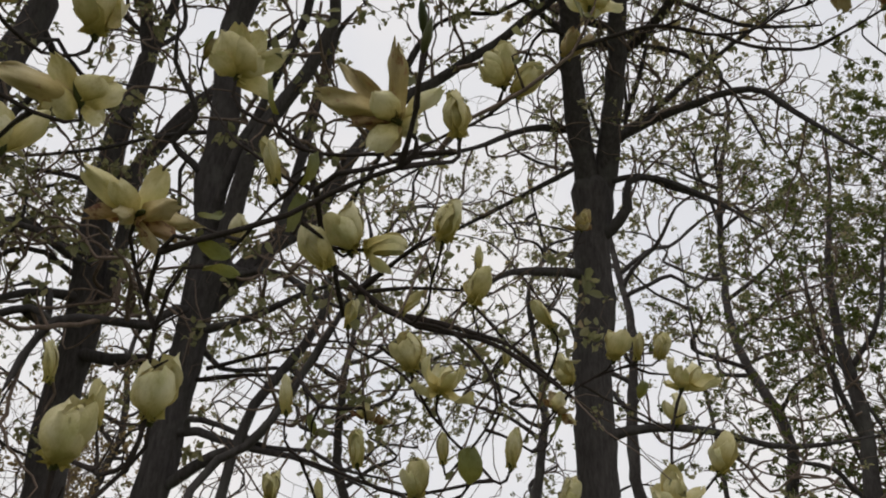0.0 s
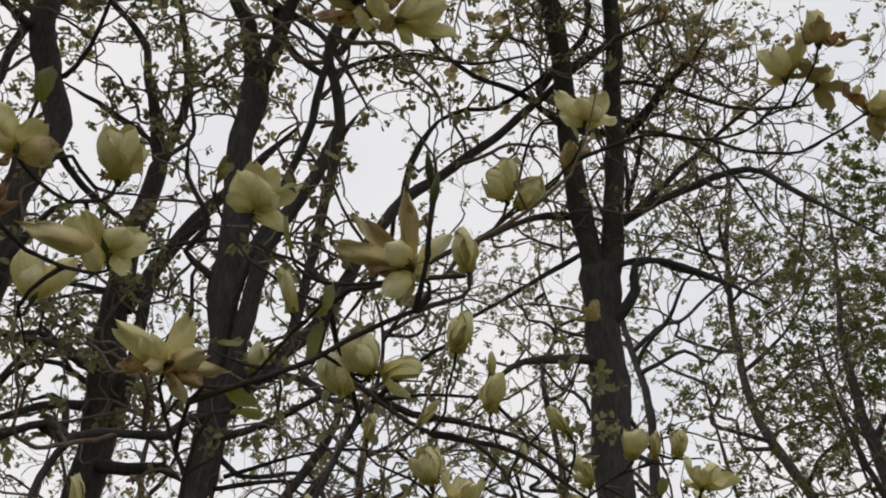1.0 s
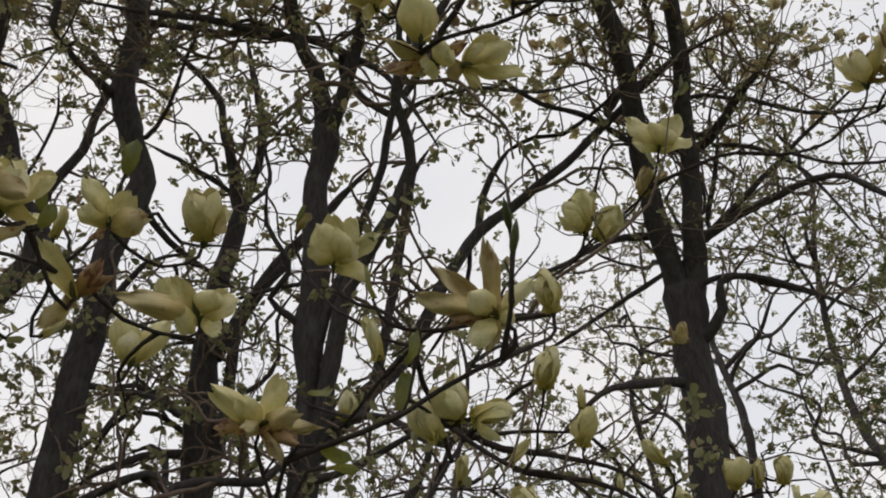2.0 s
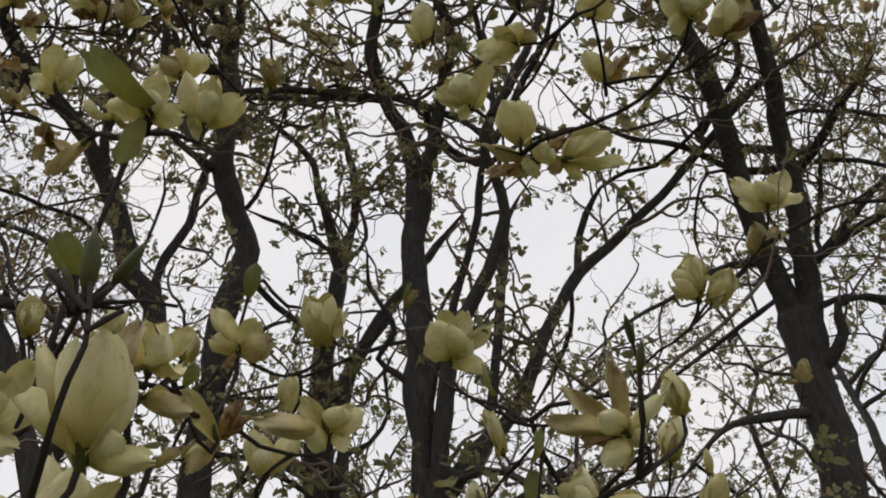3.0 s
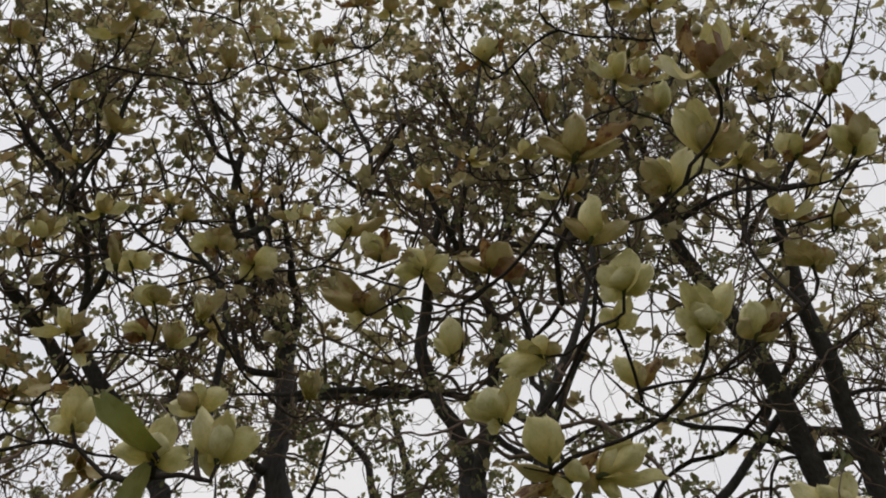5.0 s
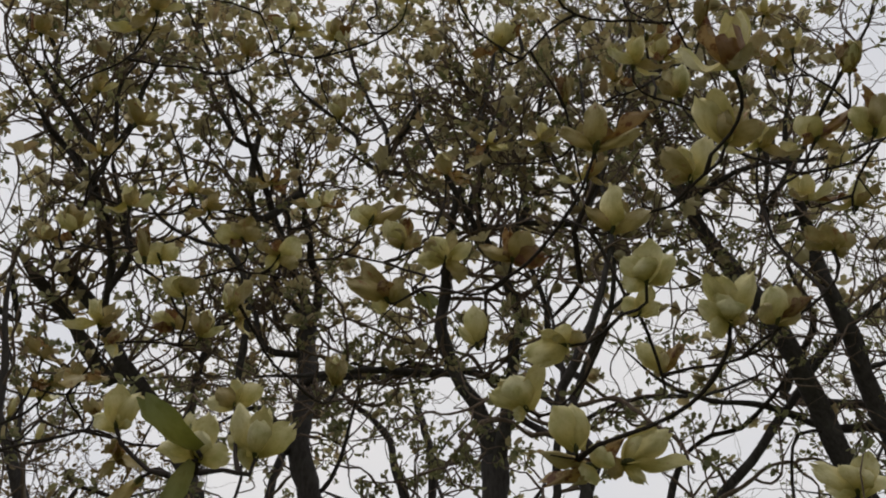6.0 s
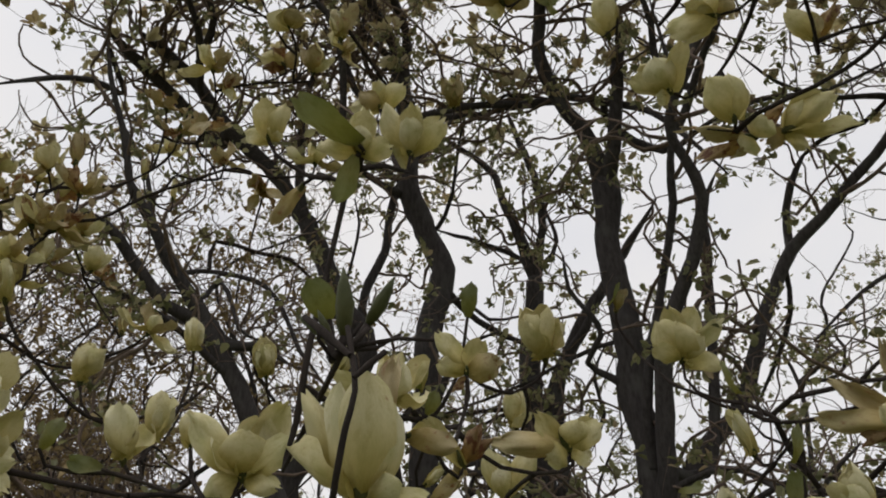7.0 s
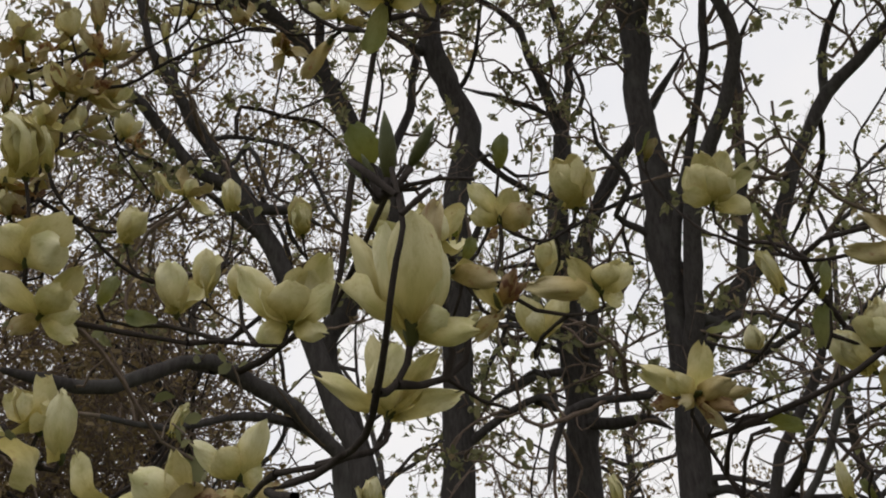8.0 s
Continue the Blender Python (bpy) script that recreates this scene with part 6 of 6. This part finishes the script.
flower("wilting yellow magnolia flower with limp petals", (-0.064, 0.825, 2.566), [("S", (0.024, 0.862, 2.557), 0.029, 1),
    ("C", (-0.027, 0.814, 2.593), 0.036, 1), ("F", (0.014, 0.827, 2.594), 0.041, 1), ("C", (-0.005, 0.823, 2.607), 0.043, -1),
    ("S", (-0.044, 0.854, 2.540), 0.024, 1), ("L", (-0.092, 0.824, 2.557), 0.034, 1)])
flower("open pale yellow magnolia flower", (-0.197, 0.825, 2.720), [("S", (-0.245, 0.786, 2.746), 0.036, 1), ("C", (-0.199, 0.778, 2.757), 0.059, 1),
    ("F", (-0.157, 0.787, 2.779), 0.034, -1), ("C", (-0.220, 0.788, 2.769), 0.042, -1), ("S", (-0.220, 0.819, 2.718), 0.038, 1)])
flower("wilting yellow magnolia flower with limp petals", (-0.094, 0.741, 2.746), [("S", (-0.165, 0.725, 2.737), 0.041, 1),
    ("F", (-0.130, 0.712, 2.765), 0.038, -1), ("C", (-0.108, 0.717, 2.767), 0.045, 1), ("S", (-0.148, 0.742, 2.724), 0.031, 1),
    ("L", (-0.067, 0.735, 2.762), 0.031, 1)])
flower("open pale yellow magnolia flower", (0.288, 1.285, 2.720), [("S", (0.231, 1.231, 2.761), 0.044, 1), ("F", (0.332, 1.251, 2.776), 0.046, -1),
    ("S", (0.356, 1.288, 2.743), 0.044, 1), ("C", (0.278, 1.240, 2.753), 0.055, 1), ("S", (0.241, 1.257, 2.735), 0.037, 1),
    ("F", (0.307, 1.255, 2.747), 0.049, 1)])
flower("open pale yellow magnolia flower", (0.026, 0.961, 2.836), [("F", (0.004, 0.915, 2.882), 0.039, 1), ("F", (0.078, 0.943, 2.877), 0.039, 1),
    ("C", (0.038, 0.939, 2.882), 0.043, -1), ("C", (0.045, 0.934, 2.859), 0.037, 1)])
flower("open yellow-green magnolia flower beside a fresh leaf", (-0.457, 0.375, 2.369), [("S", (-0.493, 0.352, 2.381), 0.024, 1),
    ("S", (-0.422, 0.382, 2.373), 0.027, 1), ("F", (-0.439, 0.357, 2.412), 0.031, -1), ("C", (-0.442, 0.353, 2.384), 0.031, 1)])
blade((-0.448, 0.363, 2.369), (-0.479, 0.299, 2.416), 0.042, 1)
blade((-0.455, 0.368, 2.361), (-0.490, 0.379, 2.320), 0.025, 1)
flower("open pale yellow magnolia flower", (-0.459, 0.480, 2.451), [("F", (-0.470, 0.433, 2.501), 0.034, 1),
    ("F", (-0.435, 0.448, 2.497), 0.035, -1), ("S", (-0.409, 0.471, 2.480), 0.034, 1), ("S", (-0.481, 0.450, 2.477), 0.028, 1),
    ("S", (-0.481, 0.476, 2.447), 0.032, 1), ("C", (-0.447, 0.446, 2.479), 0.042, 1)])
flower("wilting yellow magnolia flower with limp petals", (-0.485, 0.452, 2.520), [("S", (-0.519, 0.432, 2.530), 0.026, 1),
    ("F", (-0.476, 0.431, 2.548), 0.032, -1), ("S", (-0.450, 0.445, 2.541), 0.029, 1), ("L", (-0.498, 0.430, 2.540), 0.029, 1)])
flower("open pale yellow magnolia flower", (-0.608, 0.391, 2.481), [("S", (-0.633, 0.372, 2.493), 0.025, 1),
    ("F", (-0.598, 0.359, 2.521), 0.032, -1), ("F", (-0.574, 0.375, 2.512), 0.025, 1), ("S", (-0.588, 0.389, 2.491), 0.024, 1)])
flower("wilting yellow magnolia flower with limp petals", (-0.578, 0.426, 2.421), [("L", (-0.629, 0.436, 2.390), 0.024, 1)])
flower("wilting yellow magnolia flower with limp petals", (-0.164, 0.743, 3.007), [("S", (-0.214, 0.702, 3.026), 0.029, 1),
    ("F", (-0.152, 0.702, 3.054), 0.046, -1), ("C", (-0.100, 0.746, 3.008), 0.064, 1), ("D", (-0.184, 0.722, 3.018), 0.031, 1),
    ("F", (-0.117, 0.716, 3.040), 0.052, 1)])
flower("open pale yellow magnolia flower", (-0.322, 0.813, 3.170), [("S", (-0.374, 0.786, 3.177), 0.042, 1), ("F", (-0.327, 0.764, 3.207), 0.054, 1),
    ("C", (-0.284, 0.781, 3.217), 0.037, -1), ("S", (-0.285, 0.852, 3.149), 0.049, 1), ("F", (-0.260, 0.801, 3.195), 0.037, -1),
    ("S", (-0.350, 0.767, 3.198), 0.044, 1)])
flower("wilting yellow magnolia flower with limp petals", (-0.435, 0.840, 3.313), [("F", (-0.446, 0.780, 3.357), 0.051, 1),
    ("F", (-0.400, 0.794, 3.358), 0.053, -1), ("S", (-0.385, 0.831, 3.333), 0.051, 1), ("L", (-0.444, 0.802, 3.341), 0.051, 1)])
flower("wilting yellow magnolia flower with limp petals", (-0.504, 0.807, 3.411), [("S", (-0.535, 0.766, 3.435), 0.047, 1),
    ("S", (-0.464, 0.779, 3.444), 0.045, -1), ("F", (-0.505, 0.769, 3.440), 0.047, 1), ("L", (-0.409, 0.819, 3.427), 0.034, 1)])
flower("withered magnolia flower with limp brown petals", (-0.454, 0.813, 3.109), [("L", (-0.517, 0.748, 3.143), 0.046, 1),
    ("L", (-0.484, 0.735, 3.162), 0.046, -1), ("D", (-0.452, 0.779, 3.136), 0.058, 1), ("D", (-0.403, 0.825, 3.113), 0.052, 1),
    ("S", (-0.488, 0.812, 3.101), 0.046, 1), ("L", (-0.407, 0.797, 3.134), 0.040, 1)])
blade((-0.388, 0.815, 3.099), (-0.359, 0.846, 3.070), 0.036, 1)
flower("closed pale yellow magnolia flower", (-0.272, 0.826, 2.901), [("C", (-0.253, 0.769, 2.950), 0.047, 1),
    ("C", (-0.241, 0.786, 2.953), 0.039, -1), ("F", (-0.296, 0.787, 2.925), 0.018, 1)])
flower("open pale yellow magnolia flower", (0.045, 0.582, 3.018), [("S", (-0.004, 0.534, 3.042), 0.030, 1), ("F", (0.073, 0.526, 3.069), 0.042, 1),
    ("S", (0.140, 0.555, 3.063), 0.036, 1), ("C", (0.034, 0.541, 3.047), 0.038, -1), ("L", (0.127, 0.587, 3.035), 0.032, 1),
    ("C", (0.084, 0.568, 3.052), 0.040, -1)])
flower("open pale yellow magnolia flower", (0.028, 0.654, 2.880), [("F", (0.045, 0.598, 2.928), 0.045, 1), ("S", (0.003, 0.610, 2.908), 0.025, 1),
    ("S", (0.068, 0.629, 2.910), 0.033, -1), ("L", (0.096, 0.656, 2.896), 0.031, 1), ("C", (0.054, 0.634, 2.902), 0.040, 1)])
flower("open pale yellow magnolia flower", (0.170, 0.631, 2.909), [("F", (0.147, 0.577, 2.945), 0.037, 1), ("S", (0.130, 0.606, 2.918), 0.030, 1),
    ("C", (0.179, 0.586, 2.946), 0.041, -1), ("S", (0.230, 0.598, 2.950), 0.043, 1), ("F", (0.200, 0.625, 2.921), 0.036, 1)])
flower("open pale yellow magnolia flower", (0.236, 0.585, 2.910), [("F", (0.220, 0.517, 2.959), 0.048, 1), ("C", (0.250, 0.517, 2.967), 0.043, -1),
    ("F", (0.266, 0.549, 2.946), 0.043, 1), ("S", (0.301, 0.585, 2.927), 0.039, 1), ("C", (0.240, 0.542, 2.932), 0.053, 1)])
flower("wilting yellow magnolia flower with limp petals", (0.469, 0.893, 3.262), [("F", (0.456, 0.844, 3.297), 0.057, 1),
    ("S", (0.560, 0.874, 3.300), 0.034, 1), ("L", (0.514, 0.926, 3.248), 0.032, 1), ("C", (0.492, 0.852, 3.300), 0.057, -1),
    ("S", (0.443, 0.877, 3.268), 0.041, 1)])
flower("open pale yellow magnolia flower", (0.051, 0.639, 2.717), [("F", (0.034, 0.600, 2.743), 0.037, 1), ("S", (0.018, 0.627, 2.718), 0.032, 1),
    ("F", (0.073, 0.594, 2.757), 0.045, -1), ("S", (0.099, 0.621, 2.743), 0.037, 1), ("C", (0.057, 0.606, 2.731), 0.050, 1),
    ("S", (0.094, 0.645, 2.723), 0.024, 1)])
flower("open pale yellow magnolia flower", (0.025, 0.745, 2.770), [("S", (0.009, 0.719, 2.786), 0.032, 1), ("C", (0.055, 0.717, 2.800), 0.034, -1),
    ("S", (0.062, 0.750, 2.775), 0.026, 1)])
flower("full open pale yellow magnolia flower", (0.131, 0.597, 2.550), [("S", (0.097, 0.568, 2.564), 0.030, 1),
    ("F", (0.115, 0.542, 2.589), 0.029, -1), ("C", (0.143, 0.559, 2.596), 0.036, -1), ("F", (0.177, 0.563, 2.589), 0.029, 1),
    ("S", (0.104, 0.595, 2.545), 0.028, 1), ("F", (0.142, 0.570, 2.561), 0.042, 1), ("L", (0.152, 0.595, 2.558), 0.028, 1),
    ("C", (0.126, 0.565, 2.574), 0.035, 1)])
flower("open pale yellow magnolia flower", (0.233, 0.895, 2.811), [("C", (0.240, 0.847, 2.850), 0.049, 1), ("F", (0.280, 0.859, 2.851), 0.043, -1),
    ("S", (0.296, 0.881, 2.838), 0.030, 1), ("S", (0.218, 0.864, 2.831), 0.037, 1), ("S", (0.275, 0.895, 2.822), 0.034, 1)])
flower("withered magnolia flower with limp brown petals", (0.367, 0.867, 2.906), [("L", (0.325, 0.837, 2.918), 0.038, 1),
    ("D", (0.406, 0.859, 2.923), 0.038, 1), ("S", (0.333, 0.819, 2.935), 0.034, 1), ("L", (0.372, 0.830, 2.936), 0.044, -1),
    ("D", (0.389, 0.875, 2.906), 0.029, 1)])
flower("wilting yellow magnolia flower with limp petals", (0.575, 0.909, 3.239), [("F", (0.559, 0.853, 3.277), 0.056, 1),
    ("C", (0.609, 0.854, 3.290), 0.067, 1), ("S", (0.639, 0.899, 3.263), 0.056, 1), ("L", (0.580, 0.830, 3.301), 0.045, -1)])
flower("wilting yellow magnolia flower with limp petals", (-1.056, 0.851, 3.337), [("S", (-1.100, 0.805, 3.361), 0.049, 1),
    ("F", (-1.055, 0.811, 3.368), 0.049, -1), ("S", (-1.009, 0.851, 3.349), 0.049, 1), ("S", (-1.105, 0.836, 3.336), 0.041, 1)])
flower("open pale yellow magnolia flower", (-0.760, 0.681, 3.326), [("S", (-0.815, 0.643, 3.341), 0.045, 1), ("F", (-0.781, 0.644, 3.350), 0.045, 1),
    ("F", (-0.732, 0.647, 3.360), 0.048, -1), ("S", (-0.715, 0.679, 3.339), 0.045, 1), ("L", (-0.790, 0.682, 3.318), 0.040, 1)])
flower("open pale yellow magnolia flower", (-0.684, 0.724, 3.273), [("F", (-0.717, 0.686, 3.295), 0.049, 1),
    ("C", (-0.673, 0.697, 3.298), 0.052, -1), ("S", (-0.627, 0.726, 3.287), 0.049, 1), ("L", (-0.646, 0.753, 3.261), 0.042, 1),
    ("S", (-0.722, 0.730, 3.259), 0.040, 1)])
flower("wilting yellow magnolia flower with limp petals", (-0.975, 0.665, 3.347), [("S", (-1.034, 0.633, 3.357), 0.044, 1),
    ("F", (-0.975, 0.632, 3.373), 0.049, -1), ("S", (-0.928, 0.662, 3.361), 0.041, 1)])
flower("wilting yellow magnolia flower with limp petals", (-0.930, 0.725, 3.261), [("F", (-0.957, 0.682, 3.287), 0.048, 1),
    ("S", (-0.893, 0.709, 3.283), 0.048, 1), ("C", (-0.924, 0.693, 3.287), 0.051, -1)])
# ---- flowering shoots: each flower is joined to the nearest wood below it ----
nodes = [p for ps, rs, name in WOODS[near_magnolia] if name != "trunk" for p in ps]
for owner in (tree_middle, tree_leaning):
    nodes += [p for ps, rs, name in WOODS[owner] if name == "limb" for p in ps if p.y < 2.8 or p.z > 4]
nodes = np.array([tuple(p) for p in nodes])
EYE_AT = np.array((0.0, -0.1, 1.7))
todo = list(range(len(BASES)))
best = {}


def reach(i, cloud):
    b = np.array(BASES[i][0])
    d = cloud - b
    cost = np.linalg.norm(d * (1, 1, 0.9), axis=1) + 0.9 * np.maximum(d[:, 2] + 0.03, 0) + 1.5 * (np.linalg.norm(cloud - EYE_AT, axis=1) < 0.42)
    j = int(cost.argmin())
    return float(cost[j]), cloud[j]


for i in todo:
    best[i] = reach(i, nodes)
random.seed(77)
while todo:
    i = min(todo, key=lambda q: best[q][0])
    todo.remove(i)
    base, aim, size = BASES[i]
    a = Vector(best[i][1])
    span = (base - a).length
    c1 = a + (base - a) * 0.35 + Vector((0, 0, -0.05 * span)) + jitter(0.08 * span)
    c2 = base - aim * min(0.35 * span, 0.12)
    n = max(4, int(span / 0.03))
    pts, rs = [], []
    for k in range(n + 1):
        t = k / n
        q = a * (1 - t) ** 3 + c1 * 3 * t * (1 - t) ** 2 + c2 * 3 * t * t * (1 - t) + base * t ** 3
        w = (noise.noise_vector(q * 9.0) * 0.014 + noise.noise_vector(q * 3.5) * min(0.05, 0.10 * span)) * math.sin(math.pi * t)
        pts.append(q + w)
        rs.append(0.0024 + min(0.006, 0.004 * span) * (1 - t) + 0.0012 * (k % 7 == 0))
    one = Soup()
    one.tube(pts, rs, 6)
    for k in range(2, n - 1):
        if random.random() < 0.22:
            side = (pts[k + 1] - pts[k]).cross(jitter(1)).normalized()
            tip = pts[k] + (side + (pts[k + 1] - pts[k]).normalized() * 0.8) * random.uniform(0.012, 0.05)
            one.tube([pts[k], (pts[k] + tip) / 2 + jitter(0.002), tip], [rs[k] * 0.7, rs[k] * 0.55, 0.0012], 5)
    part("shoot", one.mesh("shoot", SHOOT), near_magnolia)
    fresh = np.array([tuple(p) for p in pts[1:max(2, int(n * 0.8))]])
    for q in todo:
        c = reach(q, fresh)
        if c[0] < best[q][0]:
            best[q] = c
